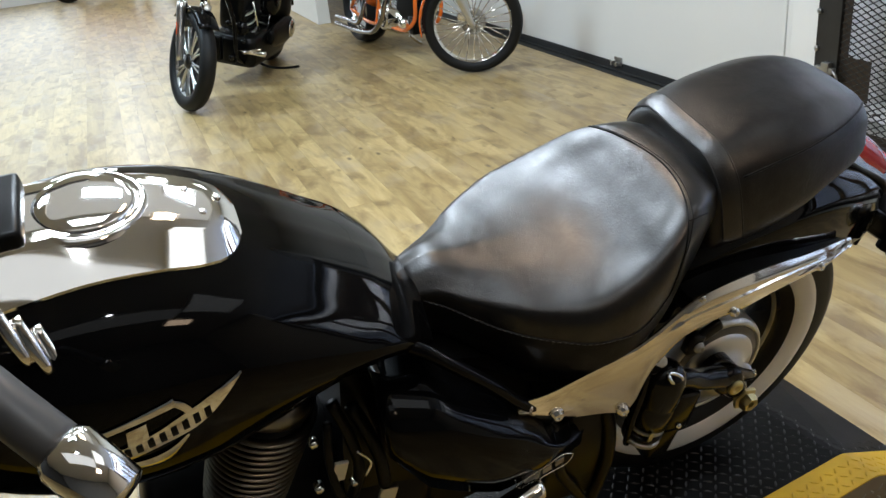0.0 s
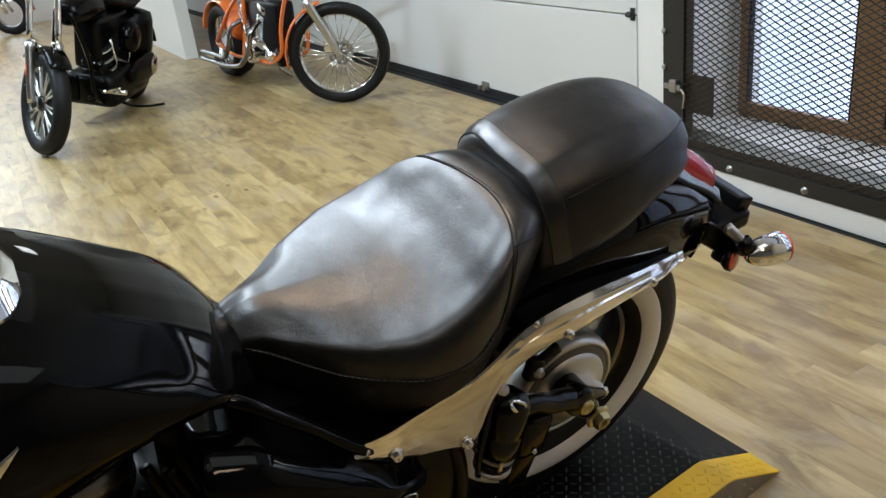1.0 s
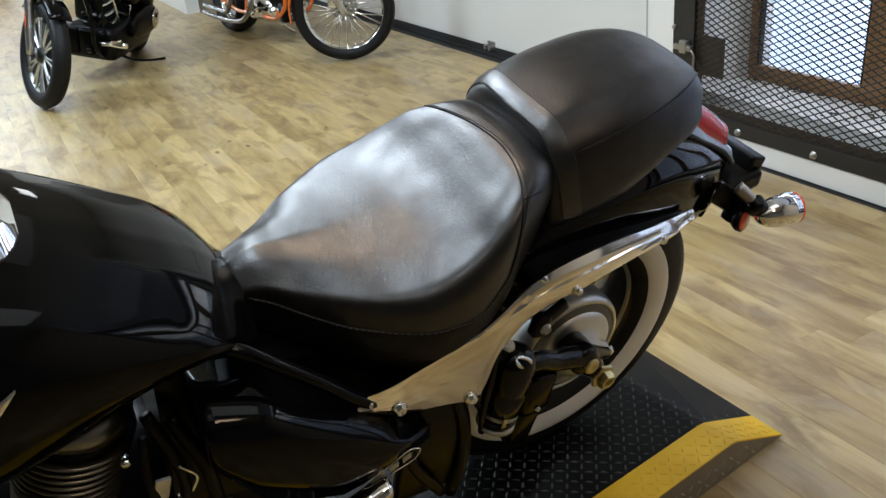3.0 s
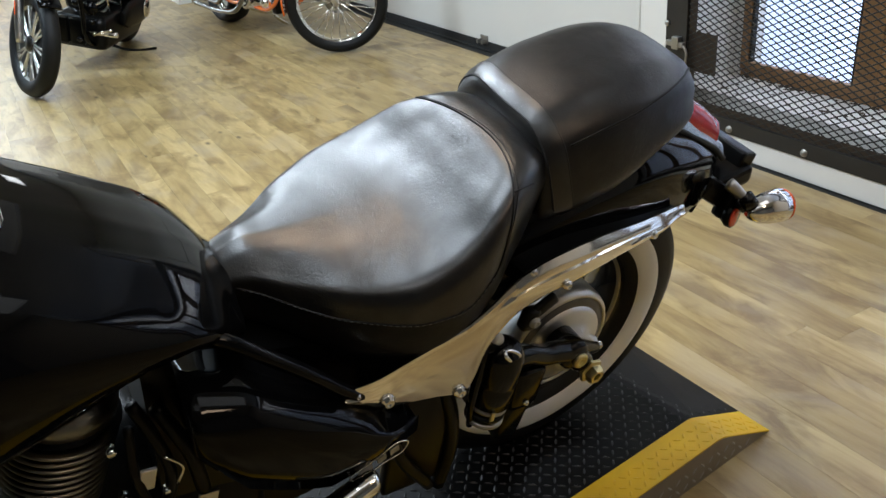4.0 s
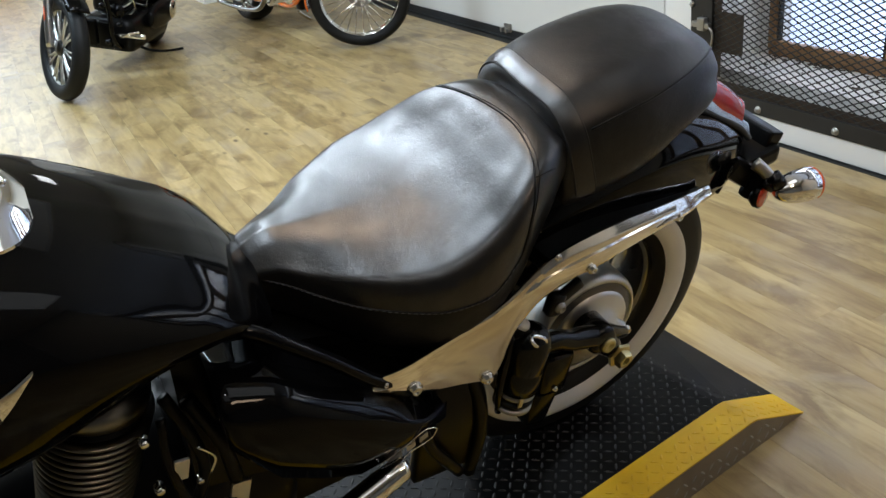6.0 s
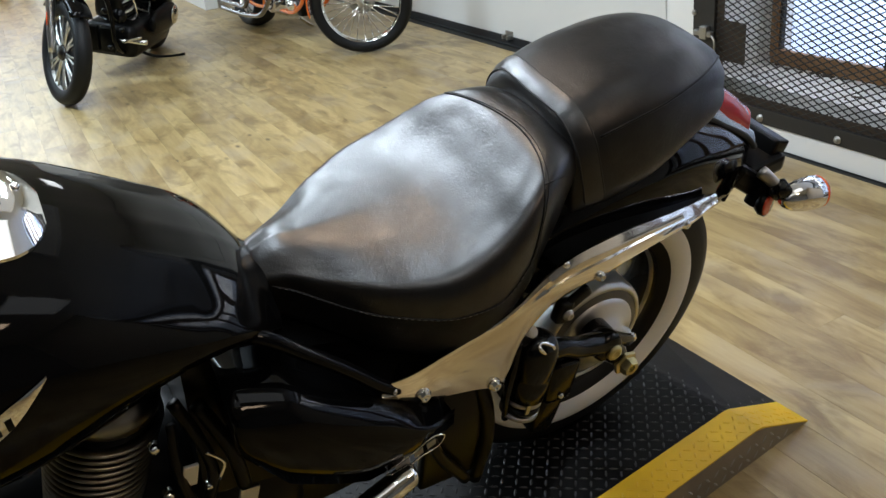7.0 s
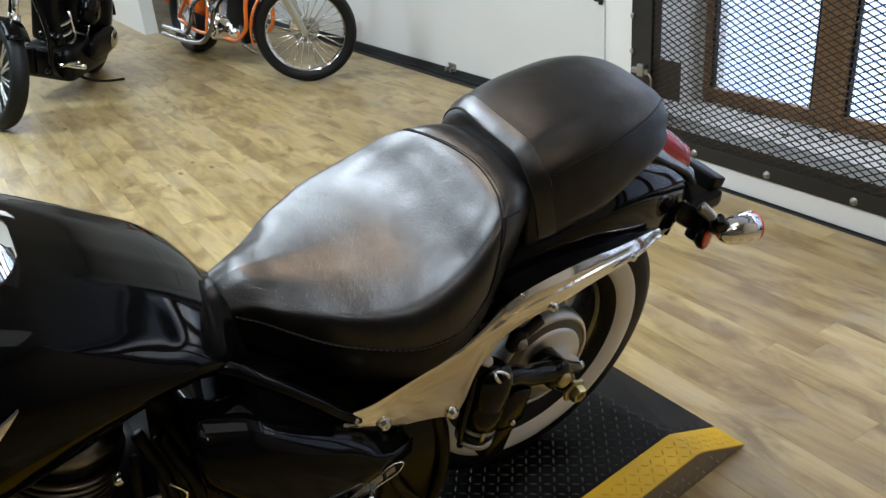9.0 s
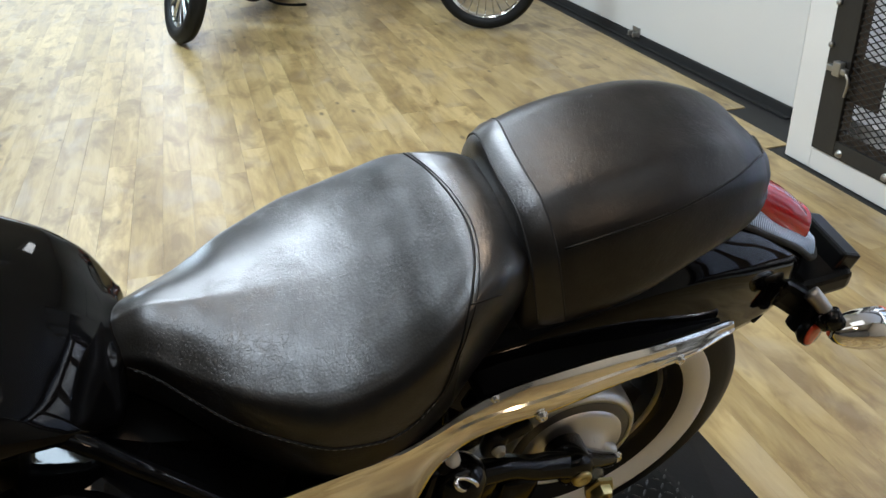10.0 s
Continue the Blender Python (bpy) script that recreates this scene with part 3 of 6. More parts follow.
# low black display ramp with yellow edges
def display_ramp():
    r = thing("display_ramp", TRUE_SIZE @ pose(0.358, -0.186, 0, 0, 0, 6.1), "low black tread-plate display ramp with yellow edge", "ramp")
    H, L, W, B = 0.096, 2.6, 0.50, 0.097
    deck_x = [-L, -0.02, 0.0, 0.02, 0.207]
    deck_z = [H, H, H - 0.003, H - 0.011, 0.004]

    def skew(x, y):
        """The foot of the slope is cut a little askew."""
        return 0.10 * y * max(0.0, x) / 0.207

    def strip(y0, y1, lift, thick):
        rings = [[(x + skew(x, y), y, z + lift - d) for y, d in ((y0, 0.0), (y1, 0.0), (y1, thick), (y0, thick))] for x, z in zip(deck_x, deck_z)]
        return loft(rings)
    part("deck", strip(0.0, W, 0.0, 0.003), DECK, r, "black diamond tread deck", None, False)
    for name, y0, y1 in (("yellow_edge", -B, -0.0005), ("yellow_edge", W + 0.0005, W + B)):
        part(name, strip(y0, y1, 0.0005, 0.004), YELLOW, r, "yellow painted tread edge", None, False)
    for y in (-B + 0.001, W + B - 0.004):
        part("side_skirt", moved(prism([(-L, 0.0), (0.195, 0.0), (0.195, 0.001), (0.02, H - 0.016), (-0.02, H - 0.005), (-L, H - 0.005)], 0.003), Matrix.Translation((0, y, 0))), BARE_PLATE, r, "worn bare tread-plate skirt", None, False)

    def lugs(y0, y1, x0, x1, lift):
        """Raised lens-shaped lugs, turned left and right by turns."""
        verts, faces = [], []
        pitch = 0.024
        for i in range(int((x1 - x0) / pitch)):
            for j in range(int((y1 - y0) / pitch)):
                x, y = x0 + (i + 0.5) * pitch, y0 + (j + 0.5) * pitch
                z = float(np.interp(x, deck_x, deck_z)) + lift
                sl = float(np.interp(x + 0.005, deck_x, deck_z) - np.interp(x - 0.005, deck_x, deck_z)) / 0.01
                a = radians(45 if (i + j) % 2 else -45)
                ca, sa = math.cos(a), math.sin(a)
                b0 = len(verts)
                for u, v, h in ((-0.0112, 0, 0), (-0.004, -0.0030, 0), (0.004, -0.0030, 0), (0.0112, 0, 0), (0.004, 0.0030, 0), (-0.004, 0.0030, 0), (-0.005, 0, 0.0021), (0.005, 0, 0.0021)):
                    dx, dy = u * ca - v * sa, u * sa + v * ca
                    verts.append((x + dx, y + dy, z + h + sl * dx))
                for f in ((0, 1, 6), (1, 2, 7, 6), (2, 3, 7), (3, 4, 7), (4, 5, 6, 7), (5, 0, 6)):
                    faces.append([b0 + k for k in f])
        me = bpy.data.meshes.new("tread")
        me.from_pydata(verts, [], faces)
        return me
    for name, y0, y1, x0, lift, mat in (("tread", 0.004, W - 0.004, -1.5, 0.0, WORN_LUG), ("tread", -B + 0.004, -0.004, -1.5, 0.0006, YELLOW)):
        me = lugs(y0, y1, x0, 0.195, lift)
        me.materials.append(mat)
        ob = new(name, me)
        ob.parent = r
        tagged(ob, "raised tread lugs", "", "", "stuff")
    # lugs of the skirt
    verts, faces = [], []
    for i in range(60):
        for j in range(3):
            x, z = -1.5 + i * 0.030 + 0.015, 0.018 + j * 0.030
            if z > np.interp(x, deck_x, deck_z) - 0.022:
                continue
            a = radians(45 if (i + j) % 2 else -45)
            ca, sa, b0 = math.cos(a), math.sin(a), len(verts)
            for u, v, h in ((-0.0125, 0, 0), (-0.004, -0.003, 0), (0.004, -0.003, 0), (0.0125, 0, 0), (0.004, 0.003, 0), (-0.004, 0.003, 0), (-0.006, 0, 0.002), (0.006, 0, 0.002)):
                verts.append((x + u * ca - v * sa, -B + 0.001 - h, z + u * sa + v * ca))
            for f in ((0, 1, 6), (1, 2, 7, 6), (2, 3, 7), (3, 4, 7), (4, 5, 6, 7), (5, 0, 6)):
                faces.append([b0 + k for k in f])
    me = bpy.data.meshes.new("skirt_tread")
    me.from_pydata(verts, [], faces)
    me.materials.append(STEEL_DULL)
    ob = new("skirt_tread", me)
    ob.parent = r
    tagged(ob, "bright worn tread lugs", "", "", "stuff")
    return r


display_ramp()


# ceiling lamps and the added dim panels
def ceiling_lamp(x, y, sx, sy, watts, color):
    f = thing("ceiling_light", ROOM @ pose(x, y, CEIL), "flat white ceiling light, added out of view", "ceiling light", "ceiling lights")
    part("light_frame", joined(slab(-sx / 2 - 0.03, sx / 2 + 0.03, -sy / 2 - 0.03, -sy / 2, -0.06, -0.002), slab(-sx / 2 - 0.03, sx / 2 + 0.03, sy / 2, sy / 2 + 0.03, -0.06, -0.002),
                               slab(-sx / 2 - 0.03, -sx / 2, -sy / 2, sy / 2, -0.06, -0.002), slab(sx / 2, sx / 2 + 0.03, -sy / 2, sy / 2, -0.06, -0.002)), WHITE_PAINT, f, "", None, False)
    p = ROOM @ Vector((x, y, CEIL - (0.05 if sx * sy > 0.7 else 0.075)))
    area_lamp("ceiling_lamp", p.x, p.y, p.z, sx, sy, watts, color, 0, 0, -1.2)


for x, y, sx, sy, w, c in LAMPS:
    ceiling_lamp(x, y, sx, sy, w, c)


# ---- the black cruiser on the ramp: x towards its tail, y to its right, z up, from the rear axle ----
from mathutils import noise
from mathutils.bvhtree import BVHTree

DARK_CAST = material("dark_cast_wheel", (0.05, 0.047, 0.043), rough=0.25, metal=0.6, vary=0.15, scale=20.0)
DARK_BAND = material("dark_grey_cast", (0.12, 0.12, 0.12), rough=0.4, metal=0.7, vary=0.1, scale=30.0)
GLOSS_SHOCK = material("gloss_black_enamel", (0.003, 0.003, 0.003), rough=0.15, vary=0.1, scale=20.0, specular=0.25)
POLISHED = material("polished_rail", (0.92, 0.88, 0.81), rough=0.11, metal=1.0, vary=0.03, scale=6.0, bump=0.08, bump_scale=11.0)
REFLECT_RED = material("red_orange_reflector", (0.62, 0.055, 0.02), rough=0.2, coat=0.6, vary=0.1, scale=60.0)

LEAN = 14.98
BIKE = pose(0.0013, -0.0076, 0.4052, LEAN, 0, 0)
# the bodywork is drawn on a rougher plan, which this fits to the wheel and frame
FITTED = Matrix(((0.915, 0.025, 0.033, 0.007), (0.040, 0.942, -0.003, 0.008), (-0.050, 0.026, 0.889, -0.013), (0, 0, 0, 1)))
cruiser = thing("motorcycle", BIKE, "black cruiser motorcycle leaning on a low tread-plate ramp", "motorcycle")


def body_part(name, bm, mat, parent=None, label="", m=None, smooth=True):
    return part(name, moved(bm, FITTED), mat, parent, label, m, smooth)


def body(xs, cols, profile, n=60, ring=48, closed_ends=True):
    """Loft along x. cols: one row of knots for each shape number; profile turns the numbers at x into half a ring, top to bottom."""
    rings = []
    x = np.linspace(xs[0], xs[-1], n)
    vals = [spline(xs, c, x) for c in cols]
    for i in range(n):
        half = np.asarray(profile(*[v[i] for v in vals]))
        half = curve_points(half, ring // 2 + 1)
        c = vals[0][i]
        left = [(x[i], c - w, z) for w, z in half]
        right = [(x[i], c + w, z) for w, z in half[-2:0:-1]]
        rings.append(left + right)
    return rings


def rounded_ends(rings, front=0.0, rear=0.0):
    """Close a loft with a few shrinking rings, so that its ends are domed."""
    out = list(rings)
    for where, depth in (("front", front), ("rear", rear)):
        if not depth:
            continue
        base = np.asarray(rings[0] if where == "front" else rings[-1])
        mid = base.mean(0)
        sgn = -1 if where == "front" else 1
        extra = []
        for k in (0.35, 0.62, 0.82, 0.94, 0.99):
            s = math.sqrt(max(0.0, 1 - k * k))
            r = mid + (base - mid) * (0.25 + 0.75 * s if k < 0.99 else 0.18)
            r[:, 0] = base[:, 0] + sgn * depth * k
            extra.append([tuple(p) for p in r])
        out = extra[::-1] + out if where == "front" else out + extra
    return out


def leathered(bm, fine, coarse):
    """Push a padded surface in and out by fine wrinkles and soft dents."""
    for _ in range(10):
        bmesh.ops.smooth_vert(bm, verts=bm.verts, factor=0.5, use_axis_x=True, use_axis_y=True, use_axis_z=True)
    bmesh.ops.recalc_face_normals(bm, faces=bm.faces)
    bm.normal_update()
    shift = []
    for v in bm.verts:
        p = v.co
        a = noise.noise(Vector((p.x * 60, p.y * 34, p.z * 60))) * fine
        b = noise.noise(Vector((p.x * 150, p.y * 90, p.z * 150 + 7))) * fine * 0.5
        c = noise.noise(Vector((p.x * 17, p.y * 17, p.z * 17 + 3))) * coarse
        shift.append(v.normal * (a + b + c))
    for v, d in zip(bm.verts, shift):
        v.co += d
    return bm


def on_surface(bvh, pts, lift):
    out = []
    for p in pts:
        q, nrm, _, _ = bvh.find_nearest(Vector(p))
        d = Vector(p) - q
        if nrm.dot(d) < 0 and d.length > 0.03:
            nrm = nrm
        out.append(tuple(q + nrm * lift))
    return out


# rider's seat
SX = [-0.695, -0.66, -0.614, -0.564, -0.508, -0.463, -0.41, -0.36, -0.31, -0.27, -0.22, -0.188]
S_C = [-0.036, -0.036, -0.038, -0.040, -0.042, -0.045, -0.050, -0.054, -0.060, -0.066, -0.064, -0.060]
S_W = [0.050, 0.066, 0.102, 0.146, 0.182, 0.203, 0.206, 0.198, 0.178, 0.150, 0.124, 0.106]
S_HC = [0.455, 0.470, 0.470, 0.470, 0.473, 0.480, 0.492, 0.513, 0.548, 0.578, 0.588, 0.578]
S_HE = [0.438, 0.446, 0.444, 0.449, 0.455, 0.465, 0.484, 0.512, 0.550, 0.574, 0.578, 0.566]
S_HB = [0.360, 0.345, 0.328, 0.304, 0.292, 0.290, 0.300, 0.322, 0.360, 0.405, 0.448, 0.480]


def seat_profile(c, w, hc, he, hb):
    d = he - hb
    return [(0.0, hc), (w * 0.45, hc + (he - hc) * 0.35), (w * 0.78, he), (w * 0.90, he - 0.006), (w * 0.955, he - 0.020), (w * 1.0, he - 0.34 * d), (w * 0.985, he - 0.60 * d), (w * 0.90, hb + 0.012), (w * 0.76, hb), (0.0, hb)]


seat_rings = rounded_ends(body(SX, [S_C, S_W, S_HC, S_HE, S_HB], seat_profile, 180, 200), 0.012, 0.010)
seat_bm = leathered(loft(seat_rings), 0.00016, 0.0006)
bmesh.ops.recalc_face_normals(seat_bm, faces=seat_bm.faces)
seat_bvh = BVHTree.FromBMesh(seat_bm)
SEAM = [(-0.682, -0.089, 0.424), (-0.646, -0.112, 0.416), (-0.600, -0.152, 0.405), (-0.550, -0.196, 0.402), (-0.488, -0.235, 0.402), (-0.431, -0.254, 0.404), (-0.372, -0.252, 0.408), (-0.328, -0.240, 0.450), (-0.306, -0.230, 0.515),
        (-0.287, -0.206, 0.560), (-0.268, -0.161, 0.577), (-0.257, -0.105, 0.582), (-0.262, -0.040, 0.581), (-0.277, 0.028, 0.573), (-0.292, 0.080, 0.558)]
# below the seam the leather's gloss is cut, to imitate the dark it reflects
for f in seat_bm.faces:
    p = f.calc_center_median()
    if p.x < -0.30 and p.z < float(np.interp(p.x, [q[0] for q in SEAM[:9]], [q[2] for q in SEAM[:9]])):
        f.material_index = 1
solo = body_part("rider_seat", seat_bm, LEATHER, cruiser, "worn black leather bucket rider's seat")
solo.data.materials.append(LEATHER_SHADED)
seam_pts = curve_points(SEAM, 150)
body_part("seat_piping", tube(on_surface(seat_bvh, seam_pts, 0.0004), 0.0017, 6), LEATHER_SHADED, solo, "raised stitched seam")
body_part("seat_stitching", tube(on_surface(seat_bvh, [(x + 0.006, y - 0.004, z - 0.002) for x, y, z in seam_pts[60:]], 0.0003), 0.0009, 5), LEATHER_SHADED, solo, "second row of stitching")
body_part("side_seam", tube(on_surface(seat_bvh, curve_points([(-0.287, -0.206, 0.560), (-0.264, -0.204, 0.561), (-0.240, -0.196, 0.555)], 14), 0.0003), 0.0014, 5), LEATHER_SHADED, solo, "short cross seam")
# light stitches along the lower seam
stitch_pts = on_surface(seat_bvh, curve_points(SEAM[:8], 90), 0.0020)
for a, b in zip(stitch_pts[2:-2:2], stitch_pts[3:-1:2]):
    body_part("stitch", tube([a, b], 0.00055, 4), THREAD, solo)

# passenger's seat
PX = [-0.200, -0.190, -0.15, -0.10, -0.03, 0.04, 0.10, 0.15, 0.185, 0.21]
P_C = [-0.034] * 5 + [-0.030] * 5
P_W = [0.140, 0.144, 0.150, 0.154, 0.154, 0.147, 0.134, 0.115, 0.096, 0.076]
P_HC = [0.602, 0.611, 0.629, 0.644, 0.655, 0.660, 0.656, 0.642, 0.622, 0.598]
P_HE = [0.540, 0.550, 0.572, 0.588, 0.604, 0.614, 0.614, 0.602, 0.582, 0.558]
P_HB = [0.440, 0.445, 0.457, 0.470, 0.490, 0.514, 0.530, 0.530, 0.526, 0.518]


def pillion_profile(c, w, hc, he, hb):
    return [(0.0, hc), (w * 0.30, hc - 0.001), (w * 0.56, hc - 0.10 * (hc - he)), (w * 0.76, he + 0.56 * (hc - he)), (w * 0.88, he + 0.012), (w * 0.925, he - 0.003), (w * 0.955, he - 0.020), (w * 1.0, he - 0.45 * (he - hb)), (w * 1.03, hb + 0.012), (w * 1.0, hb), (0.0, hb)]


pill_rings = rounded_ends(body(PX, [P_C, P_W, P_HC, P_HE, P_HB], pillion_profile, 150, 180), 0.008, 0.030)
pill_bm = leathered(loft(pill_rings), 0.00016, 0.0006)
bmesh.ops.recalc_face_normals(pill_bm, faces=pill_bm.faces)
pill_bvh = BVHTree.FromBMesh(pill_bm)
pillion = body_part("passenger_seat", pill_bm, LEATHER_PILLION, cruiser, "black leather passenger seat with a broad strap")
seam = [(-0.150, -0.167, 0.582), (-0.092, -0.172, 0.599), (-0.030, -0.172, 0.612), (0.045, -0.160, 0.624), (0.110, -0.138, 0.630), (0.165, -0.105, 0.622), (0.205, -0.070, 0.600), (0.225, -0.020, 0.585)]
body_part("seat_piping", tube(on_surface(pill_bvh, curve_points(seam, 60), 0.0008), 0.002, 6), LEATHER_SHADED, pillion, "raised stitched seam")


STRAP = (-0.197, -0.172, -0.176, -0.140)


def strap_point(k, s, lift):
    """A point of the band across the seat: k from side to side, s from its front edge to its rear edge."""
    x_top0, x_top1, x_low0, x_low1 = STRAP
    a = k * radians(100)
    x = (x_top0 + (x_low0 - x_top0) * k * k) * (1 - s) + (x_top1 + (x_low1 - x_top1) * k * k) * s
    eye = Vector((x, -0.034 + 0.4 * math.sin(a), 0.50 + 0.4 * math.cos(a)))
    q, nrm, _, _ = pill_bvh.ray_cast(eye, (Vector((x, -0.034, 0.50)) - eye).normalized())
    if q is None:
        q, nrm, _, _ = pill_bvh.find_nearest(eye)
    return q + nrm * lift


strap_rows = [[strap_point(k, s, lift) for s, lift in ((0.0, -0.0006), (0.0, 0.0024), (0.5, 0.0032), (1.0, 0.0024), (1.0, -0.0006))] for k in map(float, np.linspace(-1, 1, 45))]
strap = body_part("seat_strap", loft(strap_rows, closed=False, caps=False), LEATHER, pillion, "broad flat leather strap", None, "creased")
for s in (-0.04, 1.04):
    body_part("strap_edge", tube([strap_point(k, s, 0.0012) for k in map(float, np.linspace(-0.98, 0.75, 40))], 0.0016, 6), RUBBER_SEAL, strap, "dark line along the strap's edge")

# fuel tank
TX = [-1.36, -1.28, -1.20, -1.12, -1.04, -0.96, -0.88, -0.80, -0.757, -0.72, -0.695]
T_C = [-0.045] * 11
T_W = [0.130, 0.172, 0.200, 0.214, 0.214, 0.206, 0.190, 0.172, 0.158, 0.138, 0.112]
T_HC = [0.648, 0.670, 0.681, 0.680, 0.668, 0.640, 0.598, 0.546, 0.516, 0.484, 0.452]
T_SH = [0.608, 0.626, 0.640, 0.648, 0.638, 0.610, 0.566, 0.515, 0.489, 0.456, 0.420]
T_HB = [0.430, 0.405, 0.390, 0.386, 0.392, 0.408, 0.426, 0.440, 0.434, 0.414, 0.390]


def tank_profile(c, w, hc, sh, hb):
    s = min(0.145, w * 0.86)
    d = sh - hb
    return [(0.0, hc), (s * 0.5, hc - 0.22 * (hc - sh)), (s * 0.85, sh + 0.008), (s, sh), (s + (w - s) * 0.55, sh - 0.14 * d), (w, sh - 0.42 * d), (w * 0.97, sh - 0.70 * d), (w * 0.86, hb + 0.012), (w * 0.76, hb), (0.0, hb + 0.02)]


tank_rings = rounded_ends(body(TX, [T_C, T_W, T_HC, T_SH, T_HB], tank_profile, 70, 72), 0.06, 0.012)
tank_bm = loft(tank_rings)
bmesh.ops.recalc_face_normals(tank_bm, faces=tank_bm.faces)
tank_bvh = BVHTree.FromBMesh(tank_bm)
tank = body_part("fuel_tank", tank_bm, PAINT, cruiser, "gloss black teardrop fuel tank")


def tank_top(x, y):
    q, nrm, _, _ = tank_bvh.ray_cast(Vector((x, y, 1.2)), Vector((0, 0, -1)))
    return q, nrm


# chrome console on top of the tank
CX = [-1.335, -1.265, -1.195, -1.115, -1.045, -0.995, -0.970, -0.953, -0.941]
C_W = [0.106, 0.108, 0.108, 0.106, 0.102, 0.095, 0.084, 0.066, 0.036]
rings = []
for x in np.linspace(CX[0], CX[-1], 44):
    w = float(spline(CX, C_W, x))
    z = tank_top(x, -0.048)[0].z
    edge = tank_top(x, -0.048 - w)[0].z
    lift = 0.020 * min(1.0, w / 0.08)
    half = ((w, edge - 0.006), (w * 0.99, edge + 0.004), (w * 0.60, z + lift * 0.72), (w * 0.50, z + lift), (w * 0.20, z + lift * 1.08))
    rings.append([(x, -0.048 - a, b) for a, b in half] + [(x, -0.048 + a, b) for a, b in half[::-1]] + [(x, -0.048, z - 0.02)])
console = body_part("tank_console", loft(rings), CHROME, cruiser, "chrome tank console", None, "creased")
cap_z = tank_top(-1.10, -0.045)[0].z + 0.016
body_part("cap_ring", moved(lathe([(0.060, -0.004), (0.062, 0.005), (0.069, 0.005), (0.073, -0.004)], 48, axis="z", caps=False), Matrix.Translation((-1.115, -0.048, cap_z)) @ Matrix.Rotation(radians(3), 4, "Y")), CHROME, console, "raised chrome ring")
cap = lathe([(0.058, -0.006), (0.058, 0.006), (0.054, 0.009), (0.046, 0.011), (0.030, 0.014), (0.0, 0.016)], 48, axis="z")
body_part("filler_cap", moved(cap, Matrix.Translation((-1.115, -0.048, cap_z)) @ Matrix.Rotation(radians(3), 4, "Y")), CHROME, console, "round chrome filler cap")
for x, y in ((-1.0, -0.03), (-0.962, -0.04), (-0.985, -0.075)):
    body_part("console_bolt", moved(lathe([(0.006, -0.002), (0.006, 0.002), (0.004, 0.004), (0.0, 0.0045)], 14, axis="z"), Matrix.Translation((x, y, tank_top(x, y)[0].z + 0.021))), CHROME, console, "small chrome screw")
body_part("gauge_panel", moved(box(0.05, 0.125, 0.030, 0.008), Matrix.Translation((-1.205, -0.045, tank_top(-1.195, -0.045)[0].z + 0.021)) @ Matrix.Rotation(radians(-3), 4, "Y")), BLACK, console, "dark instrument panel")

# badge on the tank's flank: plain chrome shapes and dark bars


def flank(x, z, lift):
    q, nrm, _, _ = tank_bvh.ray_cast(Vector((x, -0.6, z)), Vector((0, 1, 0)))
    return q + nrm * lift


def flank_strip(top, low, lift, n=16):
    a, b = curve_points(top, n), curve_points(low, n)
    rows = []
    for i in range(n):
        p, q = flank(a[i][0], a[i][1], lift), flank(b[i][0], b[i][1], lift)
        rows.append([p, (p + q) / 2 + Vector((0, -0.0015, 0)), q])
    return loft(rows, closed=False, caps=False)


badge = body_part("tank_badge", flank_strip([(-1.145, 0.502), (-1.09, 0.522), (-1.06, 0.535), (-0.985, 0.562)], [(-1.135, 0.480), (-1.09, 0.496), (-1.05, 0.509), (-0.985, 0.559)], 0.003), CHROME, cruiser, "chrome winged tank badge")
body_part("badge_wing", flank_strip([(-1.165, 0.534), (-1.11, 0.549), (-1.065, 0.560)], [(-1.160, 0.528), (-1.11, 0.541), (-1.062, 0.550)], 0.003, 10), CHROME, badge)
body_part("badge_wing", flank_strip([(-1.068, 0.559), (-1.055, 0.552), (-1.046, 0.540)], [(-1.068, 0.551), (-1.060, 0.545), (-1.054, 0.536)], 0.003, 6), CHROME, badge)
body_part("badge_wing", flank_strip([(-1.150, 0.484), (-1.115, 0.474), (-1.085, 0.480), (-1.056, 0.503)], [(-1.148, 0.476), (-1.115, 0.456), (-1.088, 0.456), (-1.055, 0.499)], 0.003, 12), CHROME, badge)
body_part("badge_crest", flank_strip([(-1.120, 0.534), (-1.098, 0.540)], [(-1.122, 0.508), (-1.098, 0.516)], 0.004, 4), CHROME, badge)
for k in range(8):
    u = k / 7
    x, z = -1.128 + 0.094 * u, 0.499 + 0.030 * u
    body_part("badge_bar", flank_strip([(x, z + 0.006), (x + 0.007, z + 0.008)], [(x + 0.001, z - 0.007), (x + 0.008, z - 0.005)], 0.0048, 3), BLACK, badge)

# side cover below the seat
cover_rings = []
for x in np.linspace(-0.80, -0.455, 24):
    top = float(np.interp(x, [-0.80, -0.72, -0.60, -0.50, -0.455], [0.400, 0.380, 0.300, 0.222, 0.200]))
    low = float(np.interp(x, [-0.80, -0.74, -0.62, -0.50, -0.455], [0.300, 0.215, 0.155, 0.160, 0.185]))
    mid = (top + low) / 2
    out = 0.262 + 0.030 * math.sin((x + 0.80) / 0.345 * math.pi)
    cover_rings.append([(x, -0.15, top + 0.005), (x, -out + 0.035, top), (x, -out + 0.008, top - 0.02), (x, -out, mid + 0.02), (x, -out, mid - 0.02), (x, -out + 0.006, low + 0.012), (x, -out + 0.03, low), (x, -0.15, low)])
cover = body_part("side_cover", loft(cover_rings), PAINT, cruiser, "gloss black side cover")
